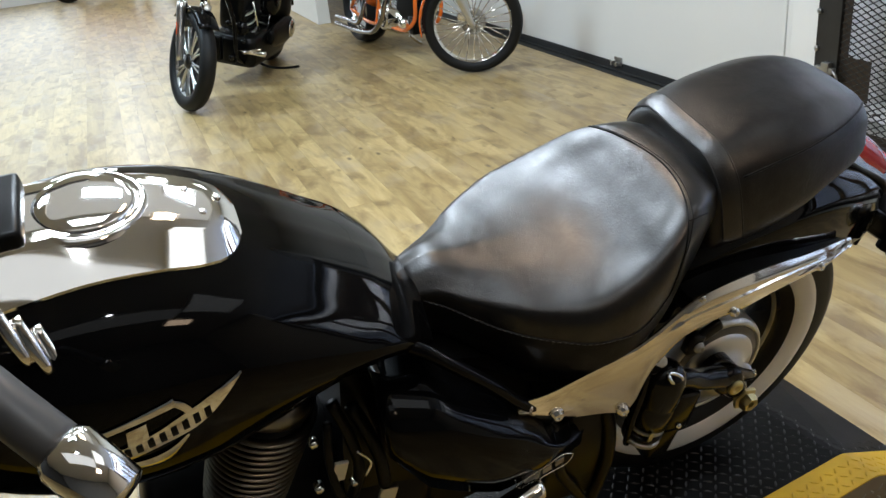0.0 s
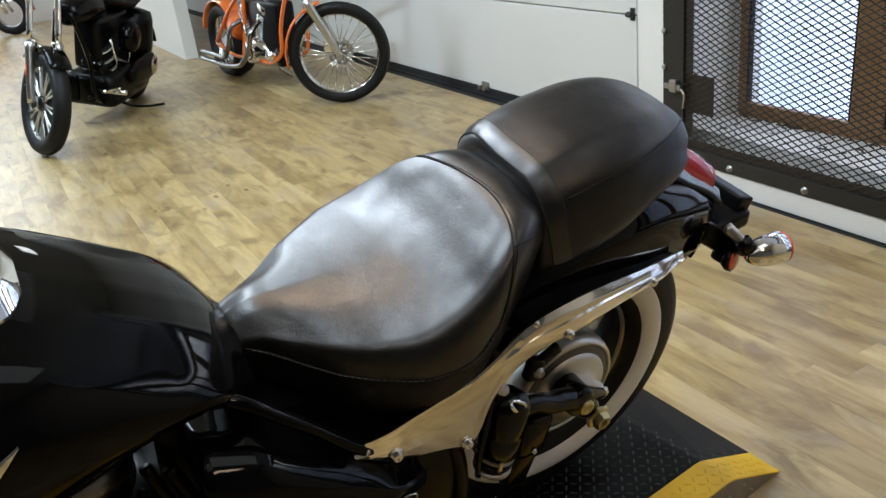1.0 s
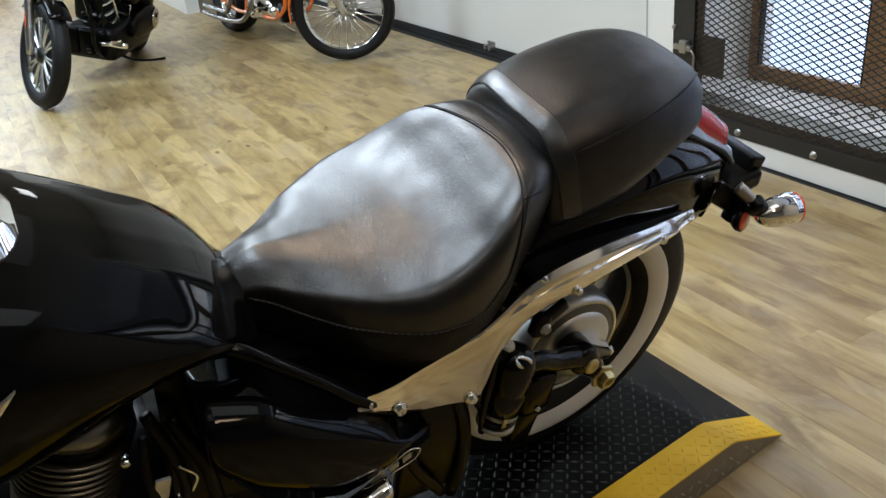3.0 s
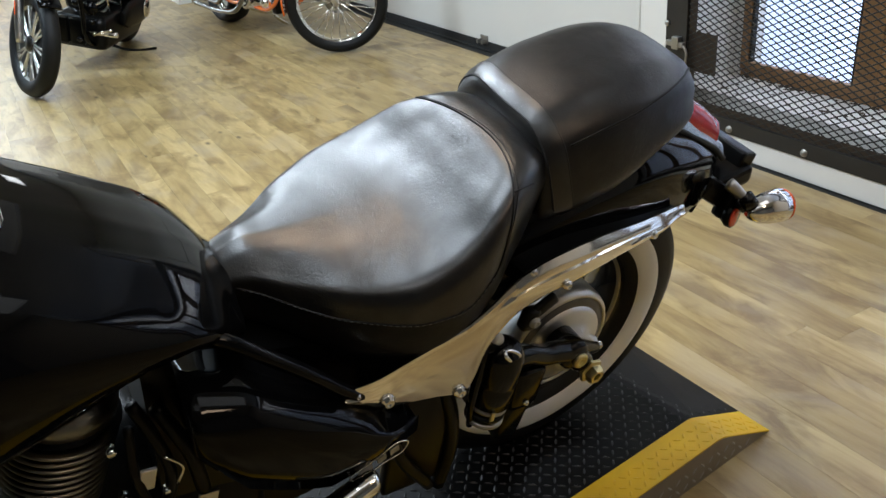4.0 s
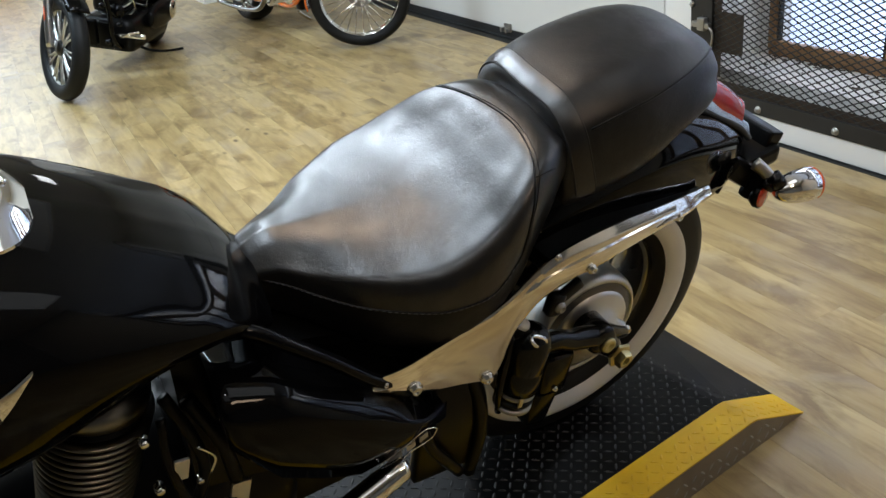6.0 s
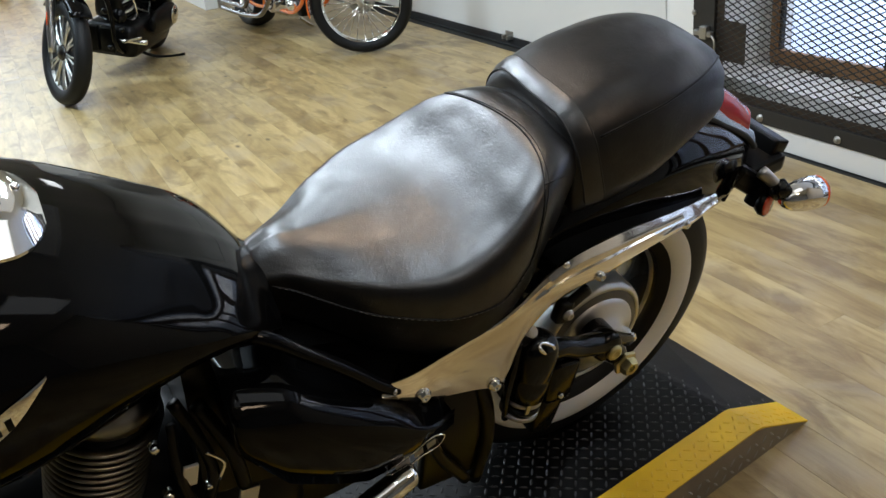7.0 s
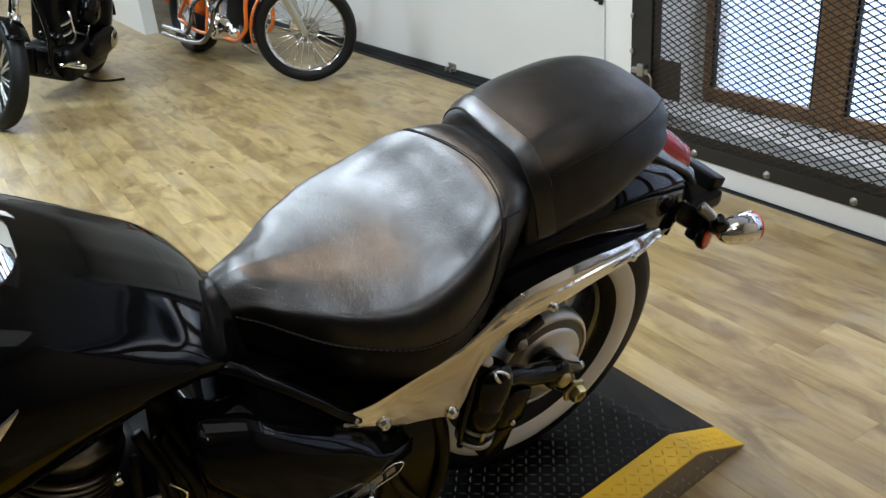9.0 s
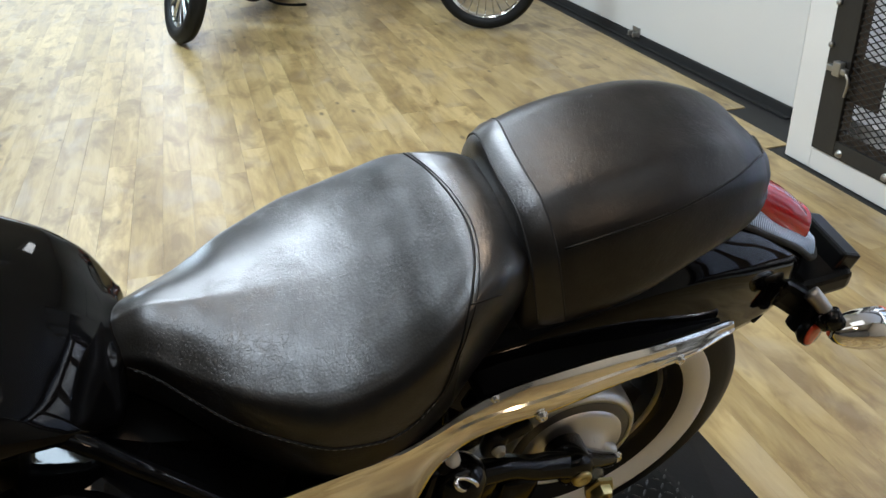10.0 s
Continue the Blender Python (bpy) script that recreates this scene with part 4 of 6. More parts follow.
COVER_BADGE = Matrix.Translation((-0.484, -0.277, 0.152)) @ Matrix.Rotation(radians(-20), 4, "Y")
cover_badge = part("cover_badge", moved(tube([(-0.042, 0, 0.010), (-0.050, 0, 0.0), (-0.042, 0, -0.010), (0.0, 0, -0.0105), (0.042, 0, -0.010), (0.050, 0, 0.0), (0.042, 0, 0.010), (0.0, 0, 0.0105), (-0.042, 0, 0.010)], 0.0012, 6, 50), COVER_BADGE), CHROME, cover, "oval chrome badge ring")
for x, w in ((-0.024, 0.024), (0.004, 0.015), (0.026, 0.015)):
    part("badge_bar", moved(prism([(x - w / 2, -0.0055), (x + w / 2, -0.0055), (x + w / 2 + 0.003, 0.0055), (x - w / 2 + 0.003, 0.0055)], 0.002, 0.0004), COVER_BADGE), STEEL_DULL, cover_badge, "plain bright bar", None, False)

# frame tube, and a black panel added as the shadow under the seat
body_part("frame_tube", tube([(-0.80, -0.16, 0.462), (-0.724, -0.196, 0.438), (-0.685, -0.212, 0.410), (-0.628, -0.228, 0.362), (-0.575, -0.236, 0.305), (-0.52, -0.236, 0.262)], 0.011, 12, 30), PAINT, cruiser, "gloss black frame tube")
body_part("shadow_panel", loft([[(x, -0.15, t), (x, -0.15, b), (x, 0.09, b), (x, 0.09, t)] for x, t, b in ((-0.84, 0.40, -0.05), (-0.6, 0.33, -0.05), (-0.34, 0.29, 0.0), (-0.26, 0.27, 0.10))]), BLACK, cruiser, "black panel standing in for the shadow under the seat", None, False)

# rear fender
FX = [-0.26, -0.18, -0.10, -0.02, 0.06, 0.13, 0.19, 0.24, 0.28, 0.315, 0.345, 0.368, 0.380]
F_C = [-0.022, -0.020, -0.018, -0.016, -0.014, -0.012, -0.012, -0.012, -0.012, -0.012, -0.012, -0.012, -0.012]
F_W = [0.168, 0.170, 0.168, 0.164, 0.156, 0.144, 0.128, 0.111, 0.095, 0.079, 0.061, 0.042, 0.026]
F_HC = [0.410, 0.425, 0.440, 0.450, 0.450, 0.436, 0.411, 0.387, 0.363, 0.339, 0.316, 0.296, 0.284]
F_HB = [0.262, 0.270, 0.272, 0.272, 0.270, 0.264, 0.254, 0.244, 0.238, 0.240, 0.250, 0.262, 0.272]


def fender_profile(c, w, hc, hb):
    d = hc - hb
    return [(0.0, hc), (w * 0.52, hc - 0.03 * d), (w * 0.80, hc - 0.11 * d), (w * 0.935, hc - 0.26 * d), (w * 0.985, hb + 0.50 * d), (w * 1.0, hb + 0.14 * d), (w * 0.99, hb), (w * 0.955, hb + 0.002), (w * 0.90, hc - 0.45 * d), (w * 0.72, hc - 0.26 * d), (0.0, hc - 0.06 * d)]


fender = part("rear_fender", loft(body(FX, [F_C, F_W, F_HC, F_HB], fender_profile, 70, 80)), PAINT, cruiser, "gloss black rear fender")
part("fender_bolt", moved(lathe([(0, -0.004), (0.006, -0.004), (0.008, -0.009), (0.012, -0.009), (0.017, -0.003), (0.018, 0.006), (0, 0.006)], 24), Matrix.Translation((0.291, -0.094, 0.258)) @ Matrix.Rotation(radians(26), 4, "Z")), GLOSS_SHOCK, fender, "black fender bolt")
part("fender_lip", tube([(0.252, -0.116, 0.238), (0.282, -0.100, 0.236), (0.312, -0.085, 0.240), (0.345, -0.064, 0.252)], 0.0045, 8, 20), GLOSS_SHOCK, fender, "rolled fender lip")

# tail light in the fender's tip: a steep red dome on a clear ribbed base that shows round its foot
LENS_X = [0.180, 0.215, 0.250, 0.290, 0.330, 0.360, 0.380, 0.402]
LENS_TOP = [0.470, 0.455, 0.437, 0.413, 0.386, 0.360, 0.338, 0.312]
LENS_FOOT = [0.440, 0.424, 0.400, 0.367, 0.341, 0.320, 0.306, 0.290]
LENS_EDGE = [0.416, 0.399, 0.377, 0.354, 0.327, 0.300, 0.282, 0.268]
LENS_W = [1.0, 1.0, 1.0, 1.0, 0.93, 0.80, 0.66, 0.46]


def lens_at(x):
    return [float(spline(LENS_X, v, x)) for v in (LENS_TOP, LENS_FOOT, LENS_EDGE, LENS_W)]


def lens_ring(x, half):
    side = [(x, -0.012 - y, z) for y, z in half]
    return side[::-1] + [(x, -0.012 + y, z) for y, z in half[1:]]


def red_half(x):
    top, foot, edge, w = lens_at(x)
    d = top - foot
    return [(0.0, top), (0.012 * w, top - 0.02 * d), (0.022 * w, top - 0.09 * d), (0.030 * w, top - 0.24 * d), (0.0345 * w, top - 0.48 * d), (0.0375 * w, top - 0.75 * d), (0.0395 * w, foot), (0.038 * w, foot - 0.004)]


def base_half(x):
    top, foot, edge, w = lens_at(x)
    d = foot - edge
    return [(0.0, foot + 0.002), (0.032 * w, foot), (0.039 * w, foot - 0.02 * d), (0.047 * w, foot - 0.20 * d), (0.055 * w, foot - 0.55 * d), (0.062 * w, edge), (0.060 * w, edge - 0.006)]


tail_light = part("tail_light", loft(rounded_ends([lens_ring(x, red_half(x)) for x in np.linspace(0.18, 0.366, 30)], 0.0, 0.014)), RED_LENS, cruiser, "red tail light lens over a clear base")
part("clear_lens", loft(rounded_ends([lens_ring(x, base_half(x)) for x in np.linspace(0.18, 0.394, 34)], 0.0, 0.012)), CLEAR_LENS, tail_light, "clear ribbed lens base")
seal_x = np.linspace(0.18, 0.402, 24)
seal_path = [(x, -0.012 - 0.0635 * lens_at(x)[3], lens_at(x)[2] - 0.002) for x in seal_x]
seal_path += [(0.416, -0.024, 0.262), (0.418, -0.012, 0.261), (0.416, 0.0, 0.262)]
seal_path += [(x, -0.012 + 0.0635 * lens_at(x)[3], lens_at(x)[2] - 0.002) for x in seal_x[::-1]]
part("lens_seal", tube(seal_path, 0.0055, 8), RUBBER_SEAL, tail_light, "black rubber lens seal")

# plate bracket, indicator and reflector
bracket_box = part("plate_bracket", joined(moved(box(0.040, 0.110, 0.062, 0.006), Matrix.Translation((0.455, -0.005, 0.240)) @ Matrix.Rotation(radians(18), 4, "Y")), moved(box(0.095, 0.110, 0.040, 0.010), Matrix.Translation((0.420, -0.020, 0.222)) @ Matrix.Rotation(radians(-6), 4, "Y"))), BLACK, cruiser, "black number plate bracket", None, False)
part("mount_arm", joined(moved(box(0.100, 0.045, 0.046, 0.012), Matrix.Translation((0.345, -0.085, 0.232)) @ Matrix.Rotation(radians(36), 4, "Y") @ Matrix.Rotation(radians(-12), 4, "Z")), moved(box(0.050, 0.030, 0.058, 0.010), Matrix.Translation((0.365, -0.112, 0.212)) @ Matrix.Rotation(radians(20), 4, "Y"))), BLACK, bracket_box, "black indicator arm", None, False)
SIGNAL = Matrix.Translation((0.421, -0.160, 0.217)) @ Matrix.Rotation(radians(3), 4, "Y") @ Matrix.Rotation(radians(-5), 4, "Z") @ Matrix.Scale(0.95, 4)
signal = part("indicator", moved(lathe([(0.0, -0.058), (0.009, -0.056), (0.019, -0.047), (0.027, -0.030), (0.0325, -0.006), (0.0345, 0.018), (0.0345, 0.034), (0.0, 0.034)], 36, axis="x"), SIGNAL), CHROME, cruiser, "chrome bullet indicator")
part("indicator_lens", moved(lathe([(0.0342, 0.0342), (0.0338, 0.040), (0.030, 0.046), (0.018, 0.050), (0.0, 0.051)], 36, axis="x"), SIGNAL), AMBER, signal, "amber indicator lens")
part("indicator_stalk", tube([(0.352, -0.106, 0.262), (0.360, -0.118, 0.254), (0.368, -0.134, 0.243), (0.376, -0.150, 0.232)], [0.013, 0.012, 0.011, 0.010], 16, 12), STEEL_DULL, signal, "short metal indicator stalk")
part("stalk_clamp", joined(tube([(0.362, -0.142, 0.252), (0.372, -0.156, 0.236)], 0.0155, 16), tube([(0.352, -0.134, 0.238), (0.366, -0.150, 0.226)], 0.010, 12)), GLOSS_SHOCK, signal, "black stalk clamp")
REFLECT = Matrix.Translation((0.360, -0.137, 0.201)) @ Matrix.Rotation(radians(16), 4, "Z") @ Matrix.Rotation(radians(-8), 4, "X") @ Matrix.Scale(0.86, 4)
refl = part("reflector_mount", moved(lathe([(0, 0.0), (0.028, 0.0), (0.028, 0.012), (0.018, 0.026), (0, 0.026)], 24), REFLECT), BLACK, cruiser, "round black reflector mount")
part("reflector", moved(lathe([(0, -0.005), (0.020, -0.0045), (0.025, -0.002), (0.026, 0.0), (0, 0.0)], 24), REFLECT), REFLECT_RED, refl, "round red-orange reflector")

# polished side rail: (x, y, z) of its upper inner edge, its outer ridge and its lower edge
RAIL_TOP = ((-0.512, -0.241, 0.280), (-0.472, -0.245, 0.281), (-0.429, -0.245, 0.293), (-0.374, -0.244, 0.303), (-0.336, -0.242, 0.311), (-0.298, -0.241, 0.327), (-0.274, -0.239, 0.342), (-0.249, -0.235, 0.357),
            (-0.216, -0.232, 0.368), (-0.179, -0.231, 0.375), (-0.121, -0.225, 0.374), (-0.056, -0.214, 0.365), (0.012, -0.204, 0.352), (0.085, -0.186, 0.335), (0.160, -0.162, 0.312))
RAIL_RIDGE = ((-0.512, -0.244, 0.268), (-0.466, -0.249, 0.270), (-0.431, -0.250, 0.281), (-0.376, -0.248, 0.291), (-0.339, -0.247, 0.301), (-0.292, -0.247, 0.324), (-0.255, -0.247, 0.342), (-0.226, -0.246, 0.348),
              (-0.187, -0.246, 0.352), (-0.132, -0.242, 0.352), (-0.067, -0.230, 0.347), (0.003, -0.217, 0.338), (0.089, -0.196, 0.321), (0.160, -0.168, 0.303))
RAIL_LOW = ((-0.512, 0.258), (-0.482, 0.234), (-0.447, 0.219), (-0.409, 0.208), (-0.369, 0.194), (-0.335, 0.179), (-0.316, 0.178), (-0.306, 0.205), (-0.296, 0.240), (-0.283, 0.265), (-0.271, 0.282), (-0.249, 0.303), (-0.220, 0.313),
            (-0.189, 0.320), (-0.146, 0.319), (-0.082, 0.319), (-0.013, 0.315), (0.030, 0.310), (0.085, 0.300), (0.130, 0.296), (0.160, 0.294))


def rail_at(knots, k, x):
    return float(np.interp(x, [p[0] for p in knots], [p[k] for p in knots]))


def softened(v, n=3):
    v = np.pad(np.asarray(v, float), n, mode="edge")
    return np.convolve(v, np.ones(2 * n + 1) / (2 * n + 1), "valid")


rail_x = np.linspace(-0.512, 0.160, 150)
cols = [softened([rail_at(kn, k, x) for x in rail_x], n) for kn, k, n in ((RAIL_TOP, 1, 5), (RAIL_TOP, 2, 5), (RAIL_RIDGE, 1, 5), (RAIL_RIDGE, 2, 5), (RAIL_LOW, 1, 2))]
rail_rings = []
for x, ty, tz, ry, rz, lz in zip(rail_x, *cols):
    h, w = rz - lz, ty - ry
    e = min(0.006, 0.3 * h)
    rail_rings.append([(x, ty + 0.006, tz - 0.010), (x, ty + 0.004, tz - 0.001), (x, ty, tz + 0.001), (x, ry + 0.55 * w, 0.45 * rz + 0.55 * tz + 0.002), (x, ry + min(0.006, 0.3 * w), rz + 0.0008), (x, ry + 0.0012, rz - 0.0012),
                       (x, ry - 0.0004, rz - e), (x, ry - 0.0022, rz - 0.40 * h), (x, ry - 0.0016, rz - 0.72 * h), (x, ry + 0.001, lz + 0.003), (x, ry + 0.004, lz), (x, ry + 0.012, lz + 0.002)])
rail = part("side_rail", loft(rounded_ends(rail_rings, 0.006, 0.006)), POLISHED, cruiser, "polished metal fender side rail", None, "creased")
# black filler added to keep the gap behind the rail dark
gap_rings = []
for x in np.linspace(-0.22, 0.150, 24):
    y0, z1, z0 = rail_at(RAIL_TOP, 1, x) + 0.010, rail_at(RAIL_TOP, 2, x) - 0.007, rail_at(RAIL_LOW, 1, x) + 0.010
    gap_rings.append([(x, y0, z0), (x, y0, z1), (x, y0 + 0.040, z1 - 0.003), (x, y0 + 0.046, z0 + 0.002)])
part("rail_gap_fill", loft(rounded_ends(gap_rings, 0.004, 0.004)), BLACK, rail, "black filler in the gap behind the rail", None, "creased")


def cap_bolt(x, y, z, r, parent, mat=CHROME, label=""):
    return part("bolt", moved(lathe([(0, -0.6 * r), (0.55 * r, -0.6 * r), (0.62 * r, -1.0 * r), (0.95 * r, -0.9 * r), (1.05 * r, -0.3 * r), (1.35 * r, -0.25 * r), (1.35 * r, 0.1 * r), (0, 0.1 * r)], 16), Matrix.Translation((x, y, z))), mat, parent, label)


for x, y, z, r in ((-0.458, -0.252, 0.243, 0.0085), (-0.334, -0.249, 0.191, 0.0080), (-0.157, -0.248, 0.330, 0.0060), (0.056, -0.205, 0.316, 0.0060), (-0.214, -0.234, 0.366, 0.0045), (-0.500, -0.246, 0.268, 0.0035)):
    cap_bolt(x, y, z, r, rail)

# rear wheel with its whitewall tyre
wheel = part("rear_wheel", lathe([(0.200, -0.062), (0.206, -0.066), (0.206, -0.058), (0.192, -0.050), (0.178, -0.030), (0.172, 0.0), (0.178, 0.030), (0.192, 0.050), (0.206, 0.058), (0.206, 0.066), (0.200, 0.062), (0.184, 0.034), (0.166, 0.0), (0.184, -0.034)], 72, True), DARK_CAST, cruiser, "black cast rear wheel with bright rim lips")
part("rim_lip", lathe([(0.2015, -0.0635), (0.2045, -0.0675), (0.2070, -0.0665), (0.2065, -0.0620)], 80, caps=False), STEEL_DULL, wheel, "bright rim lip")
part("rim_lip", lathe([(0.1860, -0.0440), (0.1875, -0.0470), (0.1900, -0.0500), (0.1915, -0.0510)], 80, caps=False), STEEL_DULL, wheel, "bright inner rim edge")
part("tyre", lathe([(0.196, -0.058), (0.207, -0.072), (0.232, -0.084), (0.260, -0.086), (0.290, -0.083), (0.312, -0.072), (0.324, -0.045), (0.328, 0.0), (0.324, 0.045), (0.312, 0.072), (0.290, 0.083), (0.260, 0.086), (0.232, 0.084), (0.207, 0.072), (0.196, 0.058)], 96, caps=False), RUBBER, wheel, "wide black rear tyre")
part("whitewall", lathe([(0.2150, -0.0762), (0.2170, -0.0790), (0.2320, -0.0866), (0.2460, -0.0878), (0.2560, -0.0882), (0.2580, -0.0860)], 96, caps=False), WHITEWALL, wheel, "white sidewall band")
for k in range(5):
    a = 2 * math.pi * k / 5 + 0.3
    part("wheel_spoke", moved(loft([[(r, s * w, v * h) for s, v in ((-1, -1), (1, -1), (1, 1), (-1, 1))] for r, w, h in ((0.05, 0.030, 0.026), (0.11, 0.020, 0.020), (0.182, 0.024, 0.030))]), Matrix.Rotation(a, 4, "Y")), DARK_CAST, wheel)

# final drive: cast cover with a dark band, a bell-shaped boss and a bolted lug
hub = part("drive_cover", lathe([(0.0, -0.146), (0.030, -0.145), (0.042, -0.139), (0.052, -0.127), (0.066, -0.118), (0.080, -0.1135), (0.086, -0.1100), (0.088, -0.1060)], 64, caps=False), ALU, cruiser, "stepped cast aluminium final drive cover")
part("cover_band", lathe([(0.088, -0.1060), (0.091, -0.1050), (0.102, -0.1020), (0.104, -0.1005)], 64, caps=False), DARK_BAND, hub, "dark grey recessed band")
part("cover_edge", lathe([(0.104, -0.1005), (0.1055, -0.1035), (0.111, -0.1020), (0.1155, -0.0960), (0.118, -0.086), (0.118, -0.04), (0.0, -0.04)], 64, caps=False), ALU, hub, "cast aluminium outer edge")
part("cover_lug", loft(rounded_ends([[(x, y + w * math.cos(a), z + w * math.sin(a)) for a in np.linspace(0, 2 * math.pi, 18, endpoint=False)] for x, y, z, w in ((0.020, -0.118, 0.030, 0.020), (0.046, -0.122, 0.008, 0.016), (0.064, -0.125, -0.008, 0.012))], 0.004, 0.008)), ALU, hub, "cast lug")
cap_bolt(0.064, -0.139, -0.008, 0.0085, hub, CHROME)
bracket = part("rail_bracket", joined(moved(box(0.060, 0.012, 0.022, 0.005), Matrix.Translation((-0.186, -0.232, 0.282)) @ Matrix.Rotation(radians(-28), 4, "Y")), moved(box(0.026, 0.02, 0.040, 0.006), Matrix.Translation((-0.205, -0.230, 0.268)) @ Matrix.Rotation(radians(14), 4, "Y"))), BLACK, cruiser, "black bracket behind the rail")
cap_bolt(-0.203, -0.242, 0.268, 0.0070, bracket, STEEL_DULL)

# swing arm, axle nuts and shock absorber
swing = part("swing_arm", joined(tube([(-0.36, -0.180, 0.150), (-0.27, -0.184, 0.138), (-0.20, -0.184, 0.126), (-0.150, -0.178, 0.112), (-0.105, -0.172, 0.082), (-0.070, -0.168, 0.068), (-0.036, -0.164, 0.052)], [0.024, 0.023, 0.021, 0.0195, 0.0185, 0.0205, 0.0240], 18, 36),
                                 moved(lathe([(0.0, -0.186), (0.022, -0.186), (0.029, -0.182), (0.031, -0.174), (0.031, -0.13), (0.0, -0.13)], 28), Matrix.Translation((-0.034, 0, 0.050))),
                                 tube([(-0.034, -0.158, 0.050), (-0.008, -0.158, 0.016), (0.012, -0.158, -0.010), (0.014, -0.158, -0.016)], [0.030, 0.026, 0.025, 0.020], 18, 12),
                                 tube([(-0.020, -0.160, 0.052), (0.020, -0.154, 0.022), (0.052, -0.146, 0.000)], [0.018, 0.015, 0.011], 14, 10)), GLOSS_SHOCK, cruiser, "glossy black swing arm")
part("axle_nut", moved(lathe([(0, -0.004), (0.008, -0.004), (0.009, -0.012), (0.0155, -0.013), (0.0185, -0.008), (0.019, 0.002), (0.026, 0.004), (0.027, 0.010), (0, 0.012)], 6), Matrix.Translation((0.016, -0.188, -0.014)) @ Matrix.Rotation(0.3, 4, "Y")), BRASS, swing, "bright axle nut", None, "creased")
part("axle_cap", moved(lathe([(0, -0.002), (0.006, -0.002), (0.007, -0.005), (0.013, -0.005), (0.016, -0.002), (0.0165, 0.003), (0, 0.006)], 24), Matrix.Translation((-0.026, -0.188, 0.041))), BRASS, swing, "bright bolt cap")
shock_top, shock_low = Vector((-0.2395, -0.228, 0.226)), Vector((-0.263, -0.226, 0.078))
sd = (shock_low - shock_top)
shock = part("shock_absorber", tube([shock_top + sd * k for k in (-0.06, 0.0, 0.06, 0.16, 0.46, 0.49, 0.52, 0.78, 0.80)], [0.012, 0.024, 0.031, 0.0345, 0.0345, 0.0325, 0.0345, 0.0345, 0.030], 28, 0), GLOSS_SHOCK, cruiser, "black rear shock absorber")
for k in (0.81, 0.91, 1.01):
    part("shock_collar", tube([shock_top + sd * (k + d) for d in (0.0, 0.015, 0.045, 0.06)], [0.027, 0.0325, 0.0325, 0.027], 26), BLACK if k == 0.91 else STEEL_DULL, shock, "bright spring collar")
part("shock_label", moved(box(0.008, 0.003, 0.018, 0.001), Matrix.Translation((-0.272, -0.2585, 0.104)) @ Matrix.Rotation(radians(9), 4, "Y")), BRASS, shock, "small yellow label")
part("shock_cap", moved(lathe([(0, -0.012), (0.006, -0.011), (0.0095, -0.006), (0.010, 0.0), (0.010, 0.012), (0, 0.012)], 20), Matrix.Translation((-0.254, -0.220, 0.240))), WHITEWALL, shock, "white plastic bolt cap")
part("shock_clip", moved(tube([(0.0175 * math.cos(a), -0.003 * math.sin(2 * a), 0.0075 * math.sin(a)) for a in np.linspace(0, 2 * math.pi, 25)], 0.0032, 8), Matrix.Translation((-0.246, -0.252, 0.226)) @ Matrix.Rotation(radians(38), 4, "Y") @ Matrix.Rotation(radians(-30), 4, "X")), CHROME, shock, "oval chrome clip")
part("shock_mount", tube([(-0.268, -0.222, 0.236), (-0.262, -0.216, 0.222), (-0.25, -0.20, 0.215)], 0.013, 12, 8), BLACK, shock)
part("shock_hose", tube([(-0.276, -0.226, 0.232), (-0.290, -0.236, 0.19), (-0.298, -0.236, 0.13), (-0.290, -0.225, 0.06)], 0.006, 8, 16), GLOSS_SHOCK, shock)
caliper = part("brake_caliper", joined(moved(box(0.062, 0.05, 0.100, 0.014), Matrix.Translation((-0.124, -0.150, 0.000)) @ Matrix.Rotation(radians(10), 4, "Y")), moved(box(0.052, 0.045, 0.110, 0.012), Matrix.Translation((-0.142, -0.146, -0.075)) @ Matrix.Rotation(radians(16), 4, "Y")),
                                       moved(box(0.03, 0.04, 0.06, 0.010), Matrix.Translation((-0.168, -0.150, 0.045)) @ Matrix.Rotation(radians(10), 4, "Y"))), GLOSS_SHOCK, cruiser, "black brake caliper")
part("frame_plate", joined(moved(box(0.110, 0.022, 0.250, 0.008), Matrix.Translation((-0.372, -0.196, 0.055)) @ Matrix.Rotation(radians(6), 4, "Y")), tube([(-0.34, -0.20, 0.18), (-0.318, -0.205, 0.10), (-0.310, -0.205, 0.0), (-0.33, -0.205, -0.10)], 0.013, 12, 18),
                           tube([(-0.44, -0.215, 0.17), (-0.42, -0.222, 0.06), (-0.36, -0.222, -0.06)], 0.010, 12, 14)), BLACK, cruiser, "black frame plate ahead of the wheel")
cap_bolt(-0.128, -0.176, -0.030, 0.0045, caliper, CHROME)


# engine below the tank
def finned_cylinder(name, at, turn, count, r0, r1, parent):
    core = body_part(name, moved(lathe([(0.0, 0.0), (r0 * 0.82, 0.0), (r1 * 0.82, count * 0.0135), (0.0, count * 0.0135)], 40, axis="z"), Matrix.Translation(at) @ turn), BLACK, parent, "black finned engine cylinder")
    for k in range(count):
        r = r0 + (r1 - r0) * k / (count - 1)
        z = k * 0.0135
        body_part("cooling_fin", moved(lathe([(r * 0.80, z), (r - 0.004, z), (r, z + 0.0015), (r, z + 0.003), (r - 0.004, z + 0.0045), (r * 0.80, z + 0.0045)], 40, True, axis="z"), Matrix.Translation(at) @ turn), ALU_EDGE, core)
    return core


